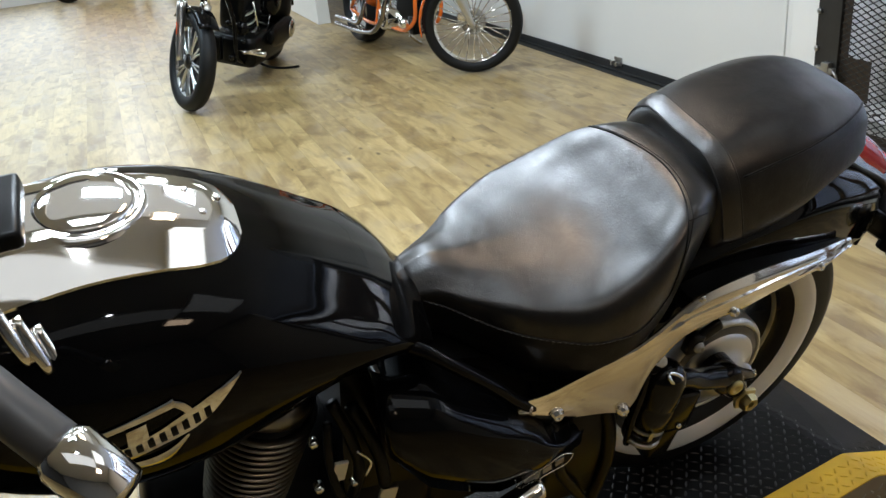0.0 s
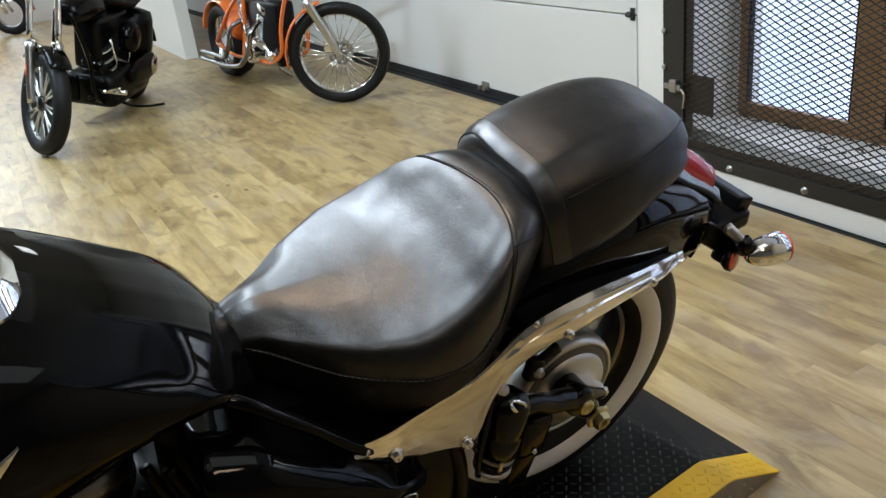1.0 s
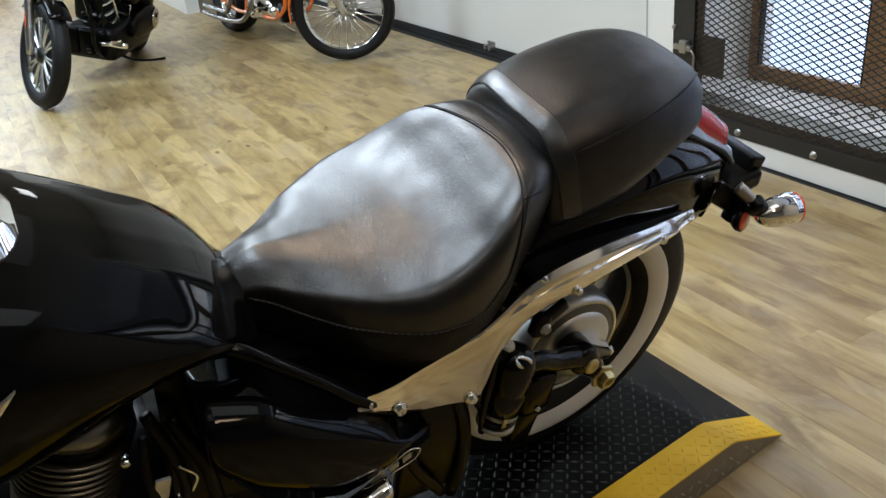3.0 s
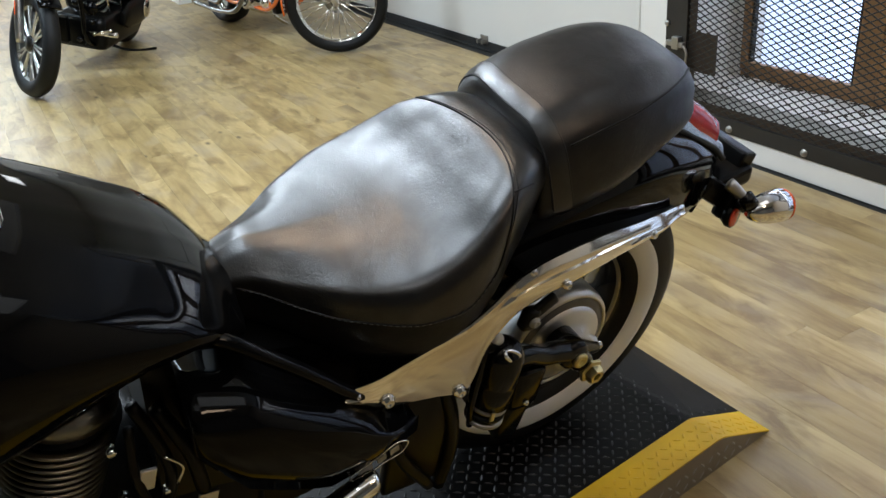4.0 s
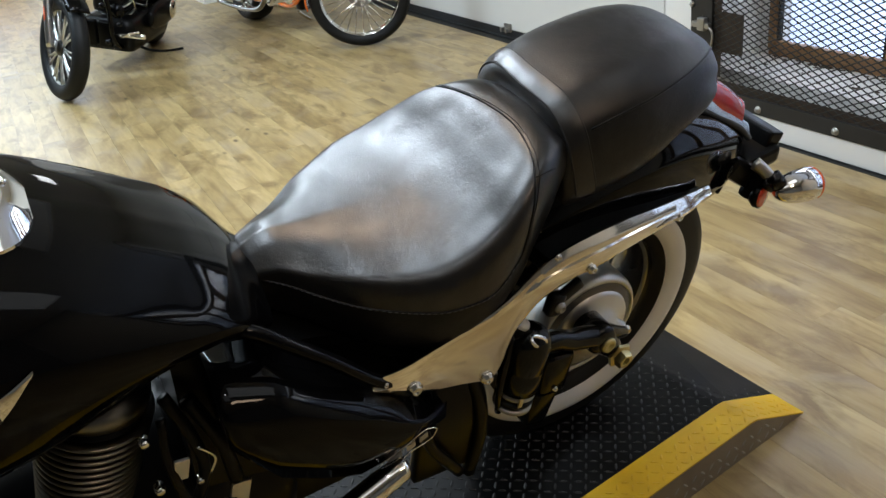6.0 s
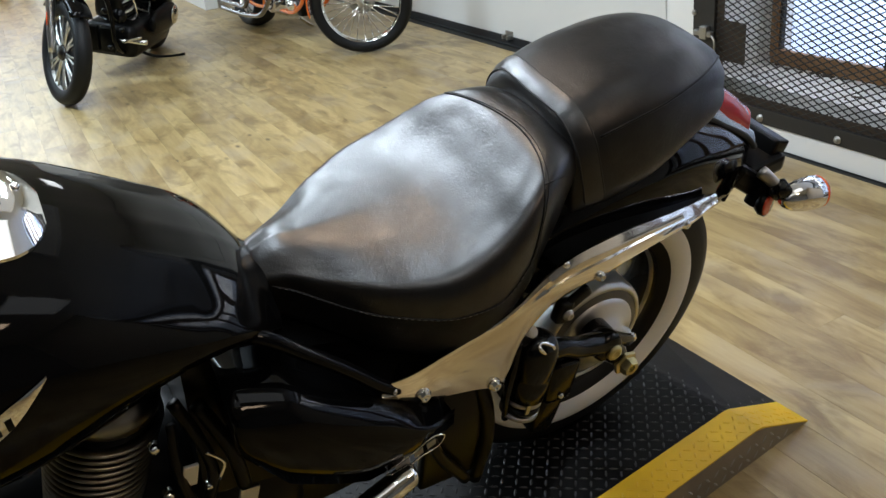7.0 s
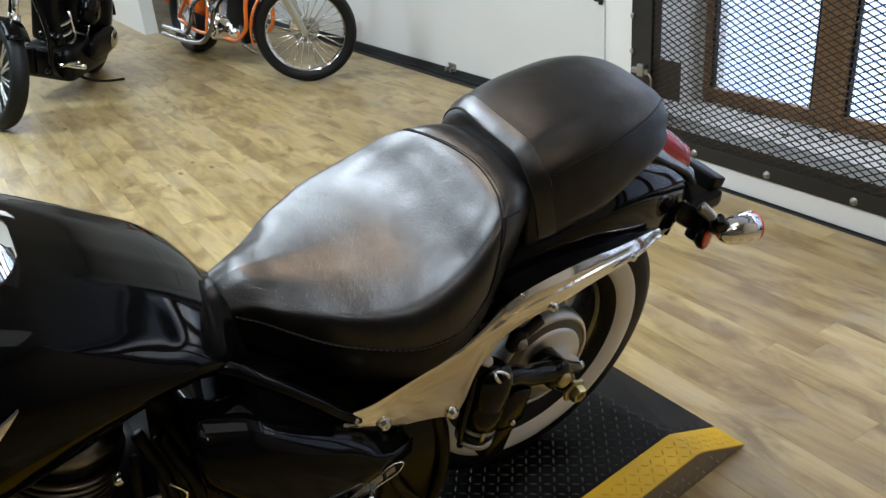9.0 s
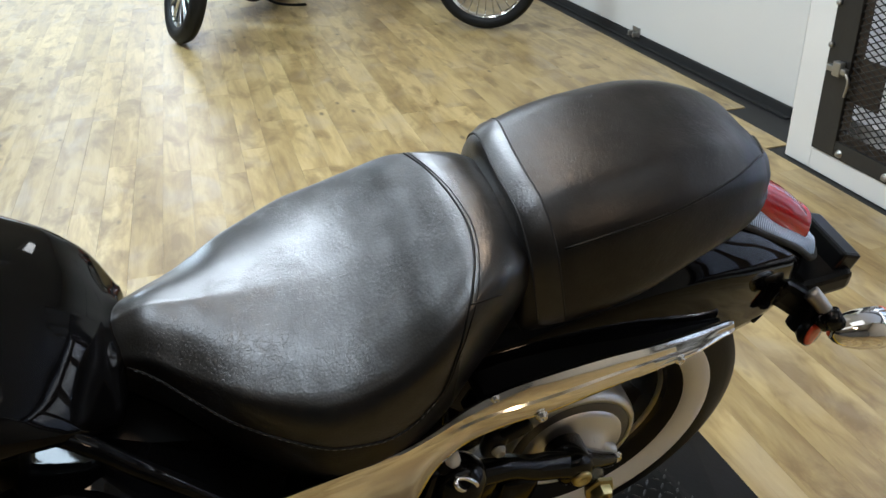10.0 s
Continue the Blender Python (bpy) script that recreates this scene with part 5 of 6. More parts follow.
ALU_EDGE = material("dark_fin_metal", (0.22, 0.215, 0.20), rough=0.32, metal=1.0, vary=0.2, scale=30.0)
finned_cylinder("engine_cylinder", (-1.0, -0.09, 0.09), Matrix.Rotation(radians(15), 4, "Y"), 17, 0.066, 0.082, cruiser)
body_part("engine_case", loft(rounded_ends([[(x, -0.02 + w * math.sin(a) * 0.9, 0.0 + h * math.cos(a)) for a in np.linspace(0, 2 * math.pi, 24, endpoint=False)] for x, w, h in ((-1.12, 0.12, 0.14), (-1.0, 0.17, 0.17), (-0.85, 0.18, 0.18), (-0.70, 0.16, 0.15))], 0.04, 0.04)), BLACK, cruiser, "black engine case")
body_part("cylinder_cover", moved(lathe([(0.0, 0.03), (0.05, 0.028), (0.085, 0.014), (0.095, 0.0), (0.095, -0.02), (0.0, -0.02)], 32, axis="z"), Matrix.Translation((-0.935, -0.085, 0.335)) @ Matrix.Rotation(radians(15), 4, "Y") @ Matrix.Scale(0.8, 4)), ALU_EDGE, cruiser, "polished cylinder head cover")
for pts, r, mat in (([(-0.86, -0.17, 0.36), (-0.84, -0.19, 0.30), (-0.83, -0.20, 0.22), (-0.86, -0.21, 0.14)], 0.009, BLACK), ([(-0.83, -0.17, 0.34), (-0.80, -0.2, 0.26), (-0.79, -0.21, 0.18)], 0.011, BLACK),
                    ([(-0.87, -0.18, 0.33), (-0.875, -0.2, 0.26), (-0.85, -0.22, 0.17), (-0.80, -0.22, 0.14)], 0.007, BLACK)):
    body_part("engine_hose", tube(pts, r, 10, 20), mat, cruiser)
body_part("tank_trim", tube([(-1.20, -0.19, 0.392), (-1.04, -0.205, 0.392), (-0.96, -0.200, 0.410), (-0.88, -0.185, 0.428), (-0.80, -0.160, 0.442), (-0.757, -0.14, 0.436)], 0.008, 10, 30), PAINT, cruiser, "gloss lower lip of the tank")
body_part("foot_guard", loft(rounded_ends([[(x, -0.295 + w * math.cos(a), z + h * math.sin(a)) for a in np.linspace(0, 2 * math.pi, 14, endpoint=False)] for x, z, w, h in ((-0.66, 0.105, 0.02, 0.018), (-0.60, 0.128, 0.022, 0.022), (-0.555, 0.146, 0.02, 0.02))], 0.01, 0.012)), CHROME, cruiser, "chrome passenger peg bracket")

for x, y, z, sx, sz in ((-0.862, -0.205, 0.245, 0.022, 0.04), (-0.790, -0.215, 0.150, 0.030, 0.05)):
    body_part("bracket_plate", moved(box(sx, 0.006, sz, 0.002), Matrix.Translation((x, y, z)) @ Matrix.Rotation(radians(12), 4, "Y")), ALU, cruiser, "small bright bracket plate", None, False)
for x, z, r in ((-0.898, 0.330, 0.007), (-0.895, 0.222, 0.008), (-0.84, 0.205, 0.006)):
    body_part("small_bolt", moved(lathe([(0, -r), (r * 0.7, -r), (r, -0.3 * r), (r, r), (0, r)], 12), Matrix.Translation((x, -0.205, z))), CHROME, cruiser)
body_part("clip_wire", tube([(-0.835, -0.21, 0.285), (-0.815, -0.215, 0.255), (-0.825, -0.215, 0.225)], 0.0025, 8, 10), CHROME, cruiser, "bright wire clip")

for k, (x, y, z) in enumerate(((-1.205, -0.20, 0.655), (-1.188, -0.205, 0.640), (-1.172, -0.205, 0.622))):
    body_part("cable_end", tube([(x - 0.012, y + 0.02, z + 0.030), (x, y, z), (x + 0.010, y - 0.012, z - 0.028)], [0.006, 0.008, 0.006], 10, 8), CHROME, cruiser, "bright cable end")

# handlebar ends
lb = [(-1.235, -0.36, 0.845), (-1.180, -0.43, 0.812), (-1.140, -0.475, 0.785)]
grip = body_part("left_grip", tube(lb, 0.0195, 18, 14), GRIP, cruiser, "black rubber handlebar grip")
body_part("grip_end", tube([(-1.144, -0.470, 0.788), (-1.139, -0.476, 0.784), (-1.129, -0.488, 0.777), (-1.110, -0.510, 0.762), (-1.107, -0.513, 0.760)], [0.0200, 0.0245, 0.0245, 0.0240, 0.018], 20), CHROME, grip, "chrome bar end")
body_part("right_grip", tube([(-1.30, 0.22, 0.80), (-1.22, 0.31, 0.83), (-1.10, 0.40, 0.835)], 0.018, 16, 14), GRIP, cruiser, "black rubber handlebar grip")
body_part("handlebar", tube([(-1.235, -0.36, 0.845), (-1.36, -0.24, 0.86), (-1.42, -0.10, 0.82), (-1.42, 0.03, 0.82), (-1.38, 0.14, 0.82), (-1.30, 0.22, 0.80)], 0.0125, 14, 40), CHROME, cruiser, "chrome handlebar")

# front end, ahead of the walk
body_part("front_fork", joined(tube([(-1.42, -0.15, 0.70), (-1.70, -0.13, 0.02)], 0.028, 14, 8), tube([(-1.42, 0.09, 0.70), (-1.70, 0.10, 0.02)], 0.028, 14, 8)), CHROME, cruiser, "chrome front fork")
fw = body_part("front_wheel", moved(lathe([(0.185, -0.04), (0.215, -0.045), (0.215, 0.045), (0.185, 0.04)], 48, True), Matrix.Translation((-1.70, -0.015, -0.01))), STEEL_DULL, cruiser, "silver front wheel")
body_part("tyre", moved(lathe([(0.21, -0.045), (0.26, -0.062), (0.295, -0.045), (0.312, 0.0), (0.295, 0.045), (0.26, 0.062), (0.21, 0.045)], 64, caps=False), Matrix.Translation((-1.70, -0.015, -0.01))), RUBBER, fw)


# ---- motorcycles further back ----
# chrome with the dark surroundings it reflects put into its colour
DARK_CHROME = material("darkened_chrome", (0.30, 0.29, 0.28), rough=0.16, metal=1.0, vary=0.15, scale=12.0)
NAVY = material("navy_paint", (0.012, 0.016, 0.075), rough=0.2, coat=0.8, vary=0.1, scale=5.0)
FORK_GREY = material("brushed_fork_metal", (0.60, 0.59, 0.57), rough=0.28, metal=1.0, vary=0.08, scale=20.0)
SPOKE_DARK = material("machined_spoke", (0.80, 0.80, 0.78), rough=0.3, metal=1.0, vary=0.1, scale=20.0)
DARK_RIM = material("black_cast_wheel", (0.012, 0.012, 0.012), rough=0.3, vary=0.2, scale=12.0)


def tyre_part(radius, width, rim_r, parent, m, label):
    w = width / 2
    prof = [(rim_r - 0.01, -w * 0.55), (rim_r + 0.008, -w * 0.85), (rim_r + (radius - rim_r) * 0.45, -w), (rim_r + (radius - rim_r) * 0.75, -w * 0.9), (radius - 0.012, -w * 0.6), (radius - 0.002, -w * 0.25), (radius, 0.0)]
    prof = prof + [(r, -y) for r, y in prof[-2::-1]]
    t = part("tyre", moved(lathe(prof, 72, caps=False), m), RUBBER, parent, label)
    return t


def rim_bm(rim_r, width):
    w = width / 2
    return lathe([(rim_r + 0.010, -w), (rim_r + 0.012, -w + 0.004), (rim_r - 0.004, -w * 0.75), (rim_r - 0.018, -w * 0.4), (rim_r - 0.022, 0.0), (rim_r - 0.018, w * 0.4), (rim_r - 0.004, w * 0.75), (rim_r + 0.012, w - 0.004), (rim_r + 0.010, w), (rim_r - 0.006, w * 0.8), (rim_r - 0.026, 0.0), (rim_r - 0.006, -w * 0.8)], 64, True)


# black cruiser facing the camera, resting on its stand
def black_cruiser():
    b = thing("motorcycle", TRUE_SIZE @ pose(-0.565, 5.11, 0, 0, 0, 57.0) @ pose(0, 0, 0, 14, 0, 0), "black cruiser motorcycle with black cast wheels resting on its stand", "motorcycle", "parked motorcycles")
    R = 0.365
    steer = pose(0.02, 0, R, 8, 0, 44.0)
    wheel = part("front_wheel", moved(rim_bm(0.268, 0.075), steer), STEEL_DULL, b, "black cast front wheel with machined edges")
    tyre_part(R, 0.115, 0.266, wheel, steer, "black front tyre")
    for k in range(10):
        for s in (-1, 1):
            a = 2 * math.pi * k / 10 + s * 0.085
            a2 = 2 * math.pi * k / 10 + s * 0.19
            p = [(0.045 * math.cos(a2 * 1.0), 0.018, 0.045 * math.sin(a2)), (0.13 * math.cos(a), 0.024, 0.13 * math.sin(a)), (0.262 * math.cos(a2 - s * 0.08), 0.020, 0.262 * math.sin(a2 - s * 0.08))]
            part("wheel_spoke", moved(tube(p, [0.010, 0.007, 0.008], 6, 8), steer), SPOKE_DARK, wheel)
    part("wheel_hub", moved(lathe([(0.0, -0.05), (0.04, -0.05), (0.055, -0.03), (0.055, 0.03), (0.04, 0.05), (0.0, 0.05)], 28), steer), DARK_RIM, wheel)
    part("wheel_web", moved(lathe([(0.03, -0.012), (0.258, -0.014), (0.258, 0.010), (0.03, 0.008)], 48, True), steer), DARK_RIM, wheel, "black recessed wheel web")
    part("front_fender", moved(loft([[(r * math.cos(a), y, r * math.sin(a)) for r, y in ((0.395, -0.07), (0.402, 0.0), (0.395, 0.07), (0.380, 0.078), (0.388, 0.0), (0.380, -0.078))] for a in np.linspace(radians(42), radians(128), 16)]), steer), PAINT, b, "short gloss black front fender")
    for y, top in ((0.095, 0.86), (-0.095, 0.86)):
        leg = part("fork_leg", moved(tube([(0.0, y, 0.0), (0.03, y, 0.10), (0.10, y, 0.34), (0.115, y, 0.40)], [0.024, 0.030, 0.031, 0.034], 16, 12), steer), FORK_GREY, b, "brushed metal fork slider")
        part("fork_tube", moved(tube([(0.115, y, 0.40), (0.20, y, 0.70), (0.27, y, 0.95)], 0.021, 14, 8), steer), CHROME, leg, "chrome fork tube")
        part("fork_brace", moved(box(0.05, 0.035, 0.03, 0.006), steer @ Matrix.Translation((0.115, y * 0.75, 0.40))), CHROME, leg)
        part("reflector", moved(box(0.012, 0.004, 0.09, 0.002), steer @ pose(0.05, y * 1.36, 0.22, 0, 15, 0)), AMBER, leg, "amber fork reflector")
    # frame, engine and cases
    part("crankcase", moved(box(0.78, 0.40, 0.26, 0.06), Matrix.Translation((1.08, -0.02, 0.30))), BLACK, b, "black engine crankcase")
    for tilt, x in ((-20, 0.94), (22, 1.16)):
        t = pose(x, 0.0, 0.42, 0, tilt, 0)
        cyl = part("engine_cylinder", moved(lathe([(0.0, 0.0), (0.10, 0.0), (0.10, 0.30), (0.0, 0.30)], 24, axis="z"), t), BLACK, b, "black finned engine cylinder")
        for k in range(8):
            z = 0.02 + k * 0.030
            part("cooling_fin", moved(lathe([(0.09, z), (0.140, z), (0.140, z + 0.008), (0.09, z + 0.008)], 24, True, axis="z"), t), BLACK if k % 3 else SPOKE_DARK, cyl)
        part("rocker_box", moved(box(0.19, 0.17, 0.09, 0.025), t @ Matrix.Translation((0, 0, 0.33))), PAINT, b, "black rocker box")
        part("push_rod_cover", moved(tube([(0.02, -0.16, -0.08), (0.01, -0.13, 0.28)], 0.012, 10, 3), t), CHROME, b, "chrome push rod cover")
    part("battery_box", moved(box(0.30, 0.42, 0.44, 0.11), Matrix.Translation((1.44, -0.03, 0.62))), BLACK, b, "black side box")
    part("seat", loft(rounded_ends([[(x, w * math.cos(a), z + h * math.sin(a)) for a in np.linspace(0, 2 * math.pi, 18, endpoint=False)] for x, z, w, h in ((0.95, 0.96, 0.12, 0.05), (1.25, 0.90, 0.19, 0.06), (1.6, 0.94, 0.15, 0.06))], 0.03, 0.04)), BLACK, b, "black saddle")
    part("air_cleaner", moved(lathe([(0.0, -0.07), (0.08, -0.068), (0.115, -0.05), (0.12, 0.0), (0.12, 0.04), (0.0, 0.04)], 28), Matrix.Translation((1.04, -0.21, 0.68))), PAINT, b, "round black air cleaner")
    # black box added to darken the gaps of the engine
    part("engine_fill", moved(box(0.62, 0.20, 0.40, 0.05), Matrix.Translation((1.02, 0, 0.66))), BLACK, b, "black filler inside the engine")
    for y in (-0.06, 0.06):
        part("oil_cooler", moved(box(0.05, 0.10, 0.20, 0.010), pose(0.58, y, 0.34, 0, -8, 0)), BLACK, b, "black finned oil cooler")
    part("horn", moved(lathe([(0.0, -0.03), (0.03, -0.03), (0.055, 0.0), (0.058, 0.01), (0.0, 0.01)], 24, axis="x"), Matrix.Translation((0.60, -0.14, 0.52))), PAINT, b, "black horn cover")
    for x, y, z, r in ((0.52, -0.10, 0.30, 0.022), (0.54, 0.09, 0.44, 0.018), (0.55, -0.06, 0.56, 0.024), (0.60, -0.16, 0.42, 0.020)):
        part("engine_bolt", moved(lathe([(0.0, -0.02), (r * 0.7, -0.018), (r, -0.008), (r, 0.02), (0.0, 0.02)], 16, axis="x"), Matrix.Translation((x, y, z))), GLOSS_SHOCK, b, "black engine bolt")
    for y in (-0.13, 0.13):
        part("frame_tube", tube([(0.36, y * 0.4, 0.95), (0.48, y, 0.58), (0.56, y, 0.30), (0.70, y, 0.22), (1.30, y, 0.20), (1.45, y, 0.35)], 0.018, 10, 30), PAINT, b)
    part("fuel_tank", loft(rounded_ends([[(x, w * math.cos(a), z + h * math.sin(a)) for a in np.linspace(0, 2 * math.pi, 20, endpoint=False)] for x, z, w, h in ((0.42, 0.92, 0.10, 0.08), (0.6, 0.94, 0.14, 0.11), (0.85, 0.92, 0.13, 0.10))], 0.03, 0.03)), PAINT, b, "gloss black fuel tank")
    cover = part("primary_cover", moved(loft(rounded_ends([[(x, -0.02 * k, z + h * math.sin(a)) if False else (x + 0.0, 0.0 + 0.035 * math.cos(a), z + h * math.sin(a)) for a in np.linspace(0, 2 * math.pi, 16, endpoint=False)] for k, (x, z, h) in enumerate(((0.72, 0.33, 0.06), (0.80, 0.33, 0.10), (1.05, 0.33, 0.12), (1.18, 0.33, 0.10)))], 0.02, 0.03)), Matrix.Translation((0.26, -0.25, 0.06))), BLACK, b, "black primary drive cover")
    part("clutch_cover", moved(lathe([(0.0, -0.016), (0.05, -0.015), (0.075, -0.008), (0.080, 0.0), (0.062, 0.002), (0.0, 0.002)], 28), Matrix.Translation((1.38, -0.292, 0.40))), CHROME, cover, "chrome round clutch cover")
    part("exhaust_pipe", tube([(0.80, 0.18, 0.42), (0.66, 0.22, 0.30), (0.72, 0.24, 0.20), (1.10, 0.24, 0.20), (1.75, 0.25, 0.28)], [0.022, 0.024, 0.026, 0.036, 0.040], 14, 40), CHROME, b, "chrome exhaust pipe")
    for s in (-1, 1):
        part("foot_peg", joined(tube([(0.58, s * 0.14, 0.34), (0.55, s * 0.27, 0.36)], 0.014, 10, 4), tube([(0.55, s * 0.27, 0.36), (0.55, s * 0.37, 0.365)], 0.019, 12, 4)), CHROME, b, "chrome foot peg")
        part("foot_lever", tube([(0.57, s * 0.18, 0.33), (0.48, s * 0.30, 0.40), (0.46, s * 0.36, 0.42)], 0.009, 8, 8), CHROME, b)
    part("side_stand", tube([(0.88, -0.15, 0.20), (0.93, -0.28, 0.155), (1.02, -0.40, 0.15), (1.10, -0.47, 0.156)], [0.014, 0.011, 0.010, 0.012], 10, 16), BLACK, b, "black side stand")
    rw = part("rear_wheel", moved(rim_bm(0.22, 0.10), pose(1.66, 0, 0.335)), DARK_RIM, b, "black rear wheel")
    tyre_part(0.335, 0.15, 0.22, rw, pose(1.66, 0, 0.335), "black rear tyre")
    part("rear_fender", moved(loft([[(r * math.cos(a), y, r * math.sin(a)) for r, y in ((0.365, -0.095), (0.378, 0.0), (0.365, 0.095), (0.35, 0.09), (0.362, 0.0), (0.35, -0.09))] for a in np.linspace(radians(20), radians(150), 20)]), pose(1.66, 0, 0.335)), PAINT, b, "gloss black rear fender")
    return b


black_cruiser()


# orange hard-tail chopper
def chopper():
    c = thing("motorcycle", TRUE_SIZE @ pose(1.535, 4.51, 0, 0, 0, 96.0) @ pose(0, 0, 0, 3, 0, 0), "orange hard-tail chopper motorcycle with wire wheels and chrome engine", "motorcycle", "parked motorcycles")
    R = 0.380
    steer = pose(0.0, 0.0, R, -5, 0, 56.0)
    wheel = part("front_wheel", moved(rim_bm(0.308, 0.058), steer), CHROME, c, "chrome wire front wheel")
    tyre_part(R, 0.096, 0.306, wheel, steer, "black front tyre")
    for k in range(28):
        a = 2 * math.pi * k / 28
        s = 1 if k % 2 else -1
        a2 = a + (0.42 if (k // 2) % 2 else -0.42)
        part("wire_spoke", moved(tube([(0.030 * math.cos(a2), s * 0.034, 0.030 * math.sin(a2)), (0.288 * math.cos(a), s * 0.004, 0.288 * math.sin(a))], 0.0042, 6), steer), CHROME, wheel)
    hub = part("wheel_hub", moved(lathe([(0.0, -0.055), (0.022, -0.055), (0.022, -0.04), (0.040, -0.036), (0.026, -0.026), (0.024, 0.026), (0.040, 0.036), (0.022, 0.04), (0.022, 0.055), (0.0, 0.055)], 28), steer), CHROME, wheel, "chrome hub")
    part("brake_disc", moved(lathe([(0.045, -0.052), (0.100, -0.052), (0.100, -0.047), (0.045, -0.047)], 40, True), steer), STEEL_DULL, wheel, "steel brake disc")
    for y in (0.085, -0.085):
        leg = part("fork_leg", moved(tube([(-0.01, y, -0.02), (0.04, y, 0.10), (0.17, y, 0.36), (0.20, y, 0.42)], [0.020, 0.030, 0.031, 0.033], 16, 12), steer), FORK_GREY, c, "polished fork slider")
        part("fork_tube", moved(tube([(0.20, y, 0.42), (0.36, y, 0.74)], 0.021, 14, 4), steer), CHROME, leg, "chrome fork tube")
    part("brake_caliper", moved(box(0.07, 0.05, 0.09, 0.012), steer @ Matrix.Translation((0.085, -0.07, 0.03))), CHROME, c, "chrome brake caliper")
    part("front_fender", moved(loft([[(r * math.cos(a), y, r * math.sin(a)) for r, y in ((0.404, -0.052), (0.412, 0.0), (0.404, 0.052), (0.393, 0.05), (0.400, 0.0), (0.393, -0.05))] for a in np.linspace(radians(-12), radians(75), 18)]), steer), ORANGE, c, "narrow orange front fender")
    # frame
    for y in (-0.12, 0.12):
        part("frame_tube", tube([(0.55, 0.0, 1.05), (0.62, y * 0.6, 0.80), (0.70, y, 0.52), (0.74, y, 0.34), (0.86, y, 0.26), (1.30, y, 0.24), (1.70, y * 1.1, 0.24), (2.0, y * 1.25, 0.32)], 0.017, 12, 50), ORANGE, c, "orange frame tube")
        part("frame_tube", tube([(1.40, y * 0.9, 0.80), (1.70, y, 0.62), (2.0, y * 1.25, 0.34)], 0.017, 12, 16), ORANGE, c)
        part("frame_tube", tube([(1.38, y * 0.8, 0.84), (1.44, y * 0.9, 0.45), (1.52, y, 0.20)], 0.018, 12, 16), ORANGE, c)
    part("frame_backbone", tube([(0.55, 0, 1.02), (1.0, 0, 0.96), (1.38, 0, 0.84)], 0.026, 12, 12), ORANGE, c)
    part("oil_tank", loft(rounded_ends([[(x, 0.13 * math.cos(a), z + h * math.sin(a)) for a in np.linspace(0, 2 * math.pi, 18, endpoint=False)] for x, z, h in ((1.62, 0.50, 0.11), (1.72, 0.48, 0.15), (1.84, 0.48, 0.14))], 0.02, 0.02)), ORANGE, c, "orange oil tank")
    # engine
    # added black box, so that nothing bright shows between the engine parts
    part("dark_fill", moved(box(0.78, 0.17, 0.50, 0.04), Matrix.Translation((1.20, 0.0, 0.48))), BLACK, c, "dark filler between the engine parts")
    part("crankcase", loft(rounded_ends([[(x, w * math.cos(a), z + h * math.sin(a)) for a in np.linspace(0, 2 * math.pi, 22, endpoint=False)] for x, z, w, h in ((1.08, 0.28, 0.12, 0.10), (1.18, 0.30, 0.16, 0.14), (1.38, 0.30, 0.16, 0.14), (1.50, 0.28, 0.12, 0.11))], 0.03, 0.03)), CHROME, c, "polished engine crankcase")
    part("cam_cover", moved(lathe([(0.0, 0.022), (0.05, 0.020), (0.085, 0.012), (0.095, 0.0), (0.0, 0.0)], 28), Matrix.Translation((1.28, 0.16, 0.30))), CHROME, c, "chrome cam cover")
    for tilt, x in ((-22, 1.20), (22, 1.38)):
        t = pose(x, 0.02, 0.40, 0, tilt, 0)
        cyl = part("engine_cylinder", moved(lathe([(0.0, 0.0), (0.062, 0.0), (0.062, 0.24), (0.0, 0.24)], 24, axis="z"), t), BLACK, c, "finned engine cylinder")
        for k in range(9):
            z = 0.02 + k * 0.024
            part("cooling_fin", moved(lathe([(0.06, z), (0.084, z), (0.084, z + 0.006), (0.06, z + 0.006)], 20, True, axis="z"), t), ALU, cyl)
        part("rocker_box", moved(box(0.15, 0.14, 0.07, 0.02), t @ Matrix.Translation((0, 0, 0.28))), CHROME, c, "chrome rocker box")
        part("push_rod_cover", moved(tube([(0.0, 0.10, -0.05), (0.0, 0.09, 0.24)], 0.011, 10, 3), t), CHROME, c)
    part("exhaust_pipe", tube([(1.12, 0.10, 0.56), (1.08, 0.20, 0.50), (1.14, 0.23, 0.34), (1.28, 0.24, 0.22), (1.60, 0.24, 0.17), (2.15, 0.26, 0.19)], [0.020, 0.020, 0.021, 0.021, 0.022, 0.022], 14, 50), DARK_CHROME, c, "chrome exhaust pipe")
    part("exhaust_pipe", tube([(1.46, 0.10, 0.56), (1.50, 0.20, 0.50), (1.52, 0.24, 0.36), (1.62, 0.25, 0.25), (1.80, 0.25, 0.245), (2.12, 0.26, 0.255)], [0.020, 0.020, 0.021, 0.021, 0.022, 0.022], 14, 50), DARK_CHROME, c, "chrome exhaust pipe")
    part("regulator", moved(box(0.09, 0.20, 0.15, 0.012), Matrix.Translation((0.86, 0.0, 0.28))), BLACK, c, "black finned regulator")
    part("oil_filter", moved(lathe([(0.0, -0.05), (0.034, -0.05), (0.038, -0.044), (0.038, 0.045), (0.03, 0.05), (0.0, 0.05)], 22), Matrix.Translation((0.90, 0.13, 0.30))), CHROME, c, "chrome oil filter")
    part("navy_tank", moved(box(0.16, 0.09, 0.26, 0.02), pose(1.0, 0.02, 0.60, 0, -12, 0)), NAVY, c, "navy painted accessory box")
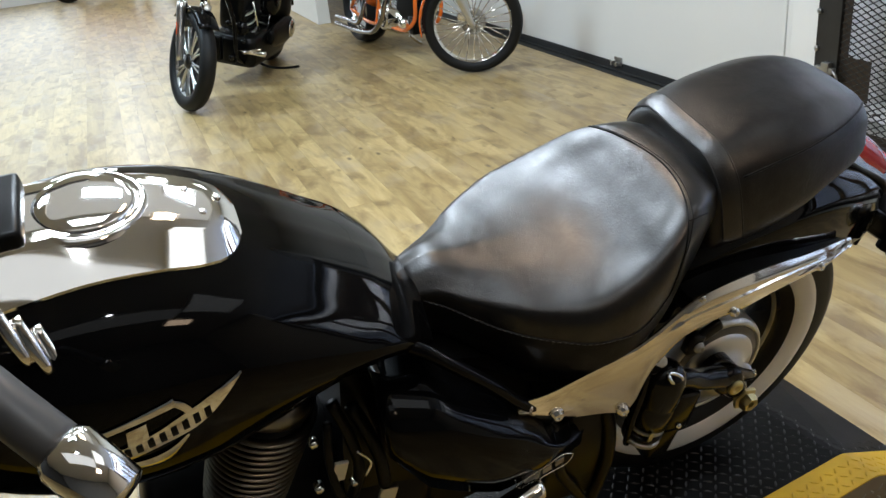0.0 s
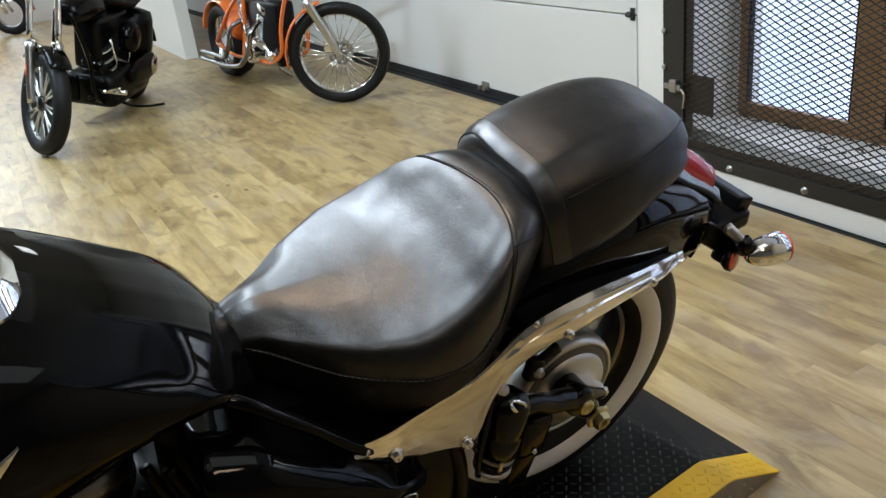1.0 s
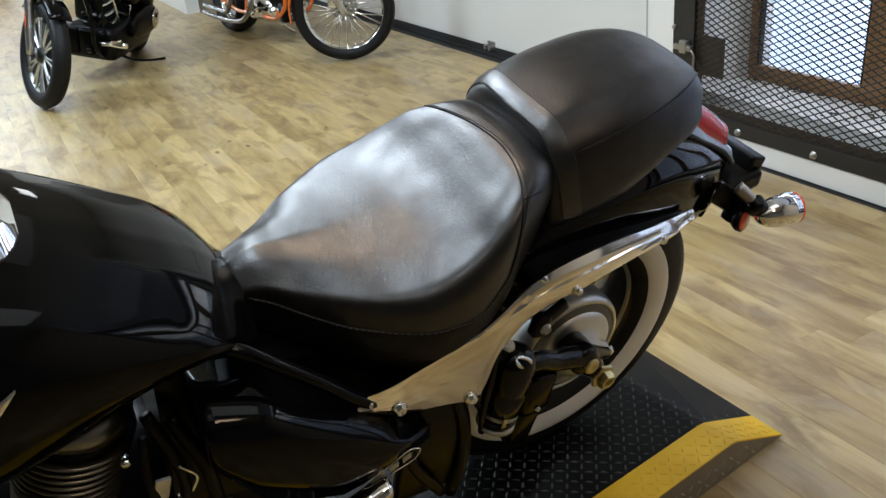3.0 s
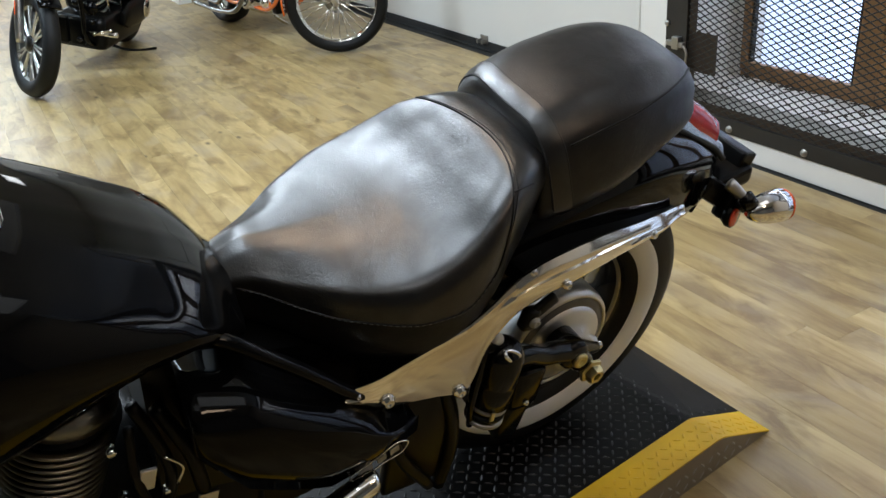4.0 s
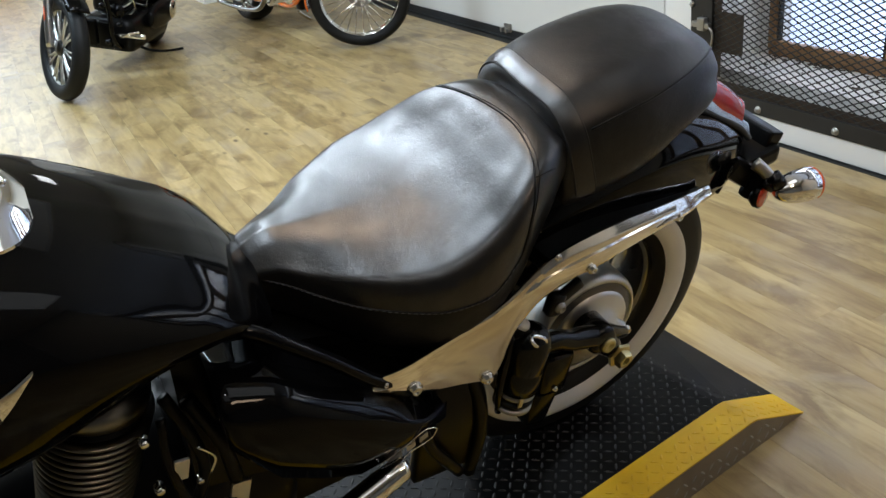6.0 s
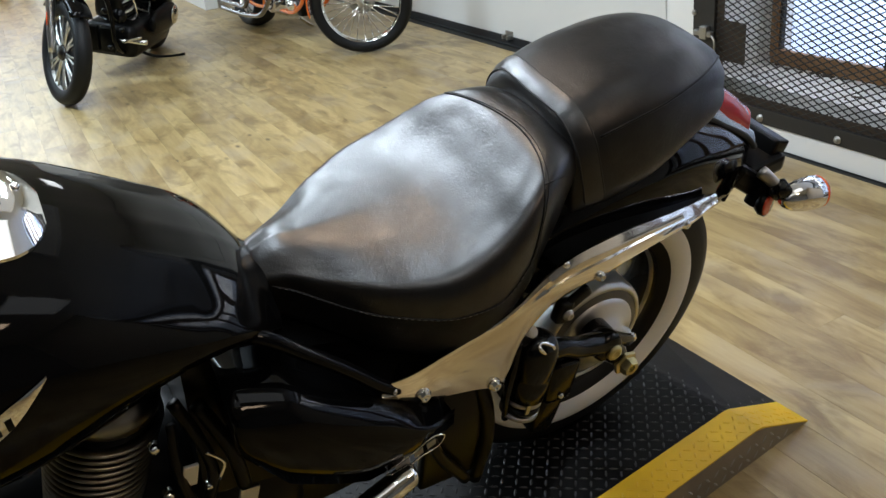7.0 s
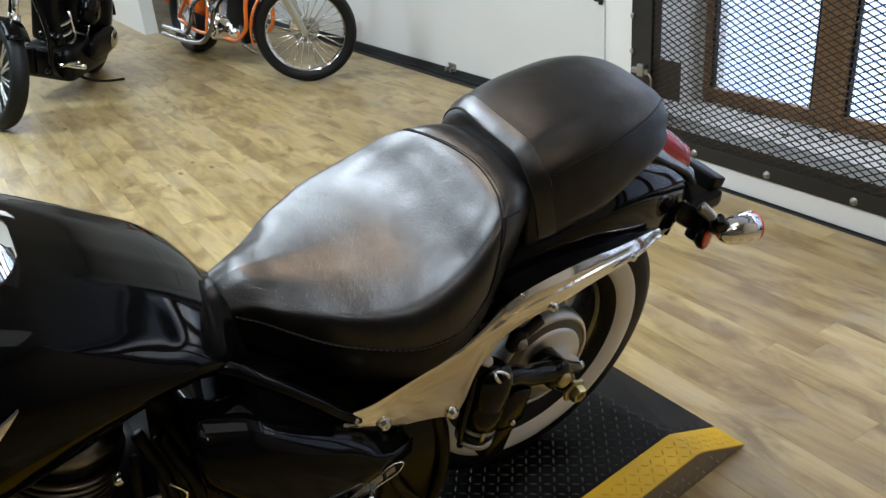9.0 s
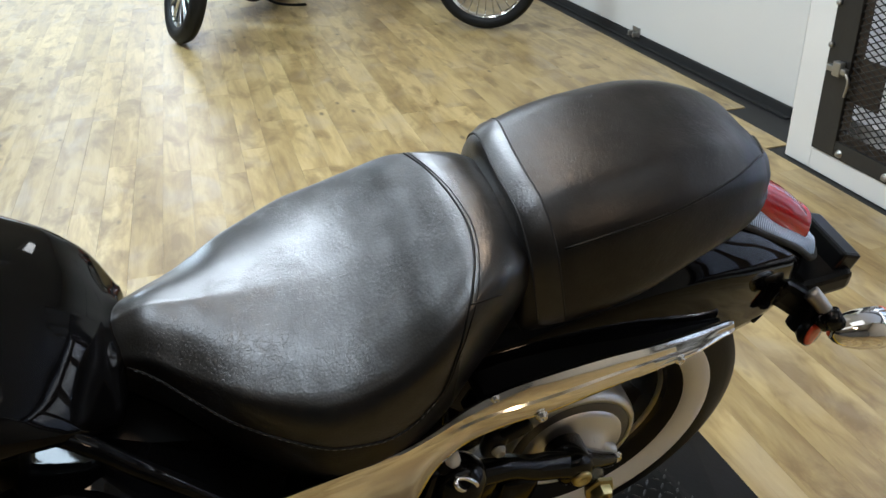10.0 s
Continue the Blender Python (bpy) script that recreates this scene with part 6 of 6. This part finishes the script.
    part("kick_foot", tube([(1.28, -0.10, 0.12), (1.34, -0.20, 0.05), (1.38, -0.26, 0.02)], 0.014, 8, 8), CHROME, c, "chrome stand")
    rw = part("rear_wheel", moved(rim_bm(0.235, 0.14), pose(2.02, 0, 0.335)), CHROME, c, "wide rear wheel")
    tyre_part(0.335, 0.22, 0.235, rw, pose(2.02, 0, 0.335), "wide black rear tyre")
    part("rear_fender", moved(loft([[(r * math.cos(a), y, r * math.sin(a)) for r, y in ((0.365, -0.125), (0.378, 0.0), (0.365, 0.125), (0.352, 0.12), (0.364, 0.0), (0.352, -0.12))] for a in np.linspace(radians(15), radians(165), 22)]), pose(2.02, 0, 0.335)), ORANGE, c, "orange rear fender")
    return c


chopper()


# red motorcycle far back
def red_bike():
    r = thing("motorcycle", TRUE_SIZE @ pose(0.02, 13.5, 0, 0, 0, 150.0), "orange-red touring motorcycle parked far back", "motorcycle", "parked motorcycles")
    w1 = part("front_wheel", moved(rim_bm(0.22, 0.08), pose(0, 0, 0.33)), STEEL_DULL, r)
    tyre_part(0.33, 0.14, 0.22, w1, pose(0, 0, 0.33), "black tyre")
    w2 = part("rear_wheel", moved(rim_bm(0.22, 0.08), pose(1.6, 0, 0.33)), STEEL_DULL, r)
    tyre_part(0.33, 0.16, 0.22, w2, pose(1.6, 0, 0.33), "black tyre")
    part("front_fender", moved(loft([[(q * math.cos(a), y, q * math.sin(a)) for q, y in ((0.37, -0.09), (0.385, 0.0), (0.37, 0.09), (0.355, 0.085), (0.37, 0.0), (0.355, -0.085))] for a in np.linspace(radians(0), radians(180), 22)]), pose(0, 0, 0.33)), ORANGE, r, "orange-red front fender")
    part("body", loft(rounded_ends([[(x, w * math.cos(a), z + h * math.sin(a)) for a in np.linspace(0, 2 * math.pi, 20, endpoint=False)] for x, z, w, h in ((0.1, 0.85, 0.15, 0.12), (0.4, 0.80, 0.2, 0.25), (0.8, 0.62, 0.2, 0.34), (1.2, 0.58, 0.2, 0.28), (1.6, 0.72, 0.18, 0.16))], 0.05, 0.05)), ORANGE, r, "orange-red bodywork")
    part("engine", moved(box(0.55, 0.34, 0.36, 0.05), Matrix.Translation((0.8, 0, 0.33))), BLACK, r, "dark engine block")
    for s in (-1, 1):
        part("fork_leg", tube([(0.0, s * 0.1, 0.33), (0.2, s * 0.1, 0.85)], 0.026, 12, 4), CHROME, r)
    return r


red_bike()


# ---- floor boards, last ----
structure("floor", slab(-7.0, X_WINDOW, -5.0, 15.0, -0.08, -0.006), RUBBER_SEAL, "vinyl plank floor in mottled greyish beige wood print")
floor_ob = bpy.data.objects["floor"]
PW, PL, GAP = 0.1235, 1.22, 0.0005
far_v, far_f = [], []
plank_mesh = {}


def plank_bm(w, l):
    return box(w, l, 0.006, 0.0005)


rng = random.Random(5)
for i in range(-55, 18):
    x0 = 0.595 + i * PW
    if x0 + PW > X_GATE and x0 > X_GATE - PW + 0.3:
        continue
    w = PW
    y = -4.88 + (rng.random() - 1) * PL
    while y < 15.0:
        y0, y1 = max(y, -4.88), min(y + PL, 15.0)
        y += PL
        xc, yc, l = x0 + PW / 2, (y0 + y1) / 2, y1 - y0
        if xc > X_GATE - 0.01 and yc < 1.9:
            continue
        if xc > 2.24 or l < 0.05:
            continue
        if -1.5 < xc and -1.3 < yc < 7.2:
            key = round(l, 3)
            if key not in plank_mesh:
                plank_mesh[key] = mesh_of("floor_plank", plank_bm(w - GAP, l - GAP), PLANK, False)
            ob = new("floor_plank", plank_mesh[key])
            ob.parent = floor_ob
            ob.matrix_basis = pose(xc, yc, -0.003)
        else:
            b0 = len(far_v)
            a, b, c, d = xc - (w - GAP) / 2, xc + (w - GAP) / 2, yc - (l - GAP) / 2, yc + (l - GAP) / 2
            far_v += [(a, c, 0), (b, c, 0), (b, d, 0), (a, d, 0), (a, c, -0.006), (b, c, -0.006), (b, d, -0.006), (a, d, -0.006)]
            far_f += [[b0 + k for k in f] for f in ((0, 1, 2, 3), (0, 4, 5, 1), (1, 5, 6, 2), (2, 6, 7, 3), (3, 7, 4, 0))]
me = bpy.data.meshes.new("far_planks")
me.from_pydata(far_v, [], far_f)
me.materials.append(PLANK)
far = new("far_planks", me)
far.parent = floor_ob
tagged(far, "vinyl floor planks", "", "", "stuff")
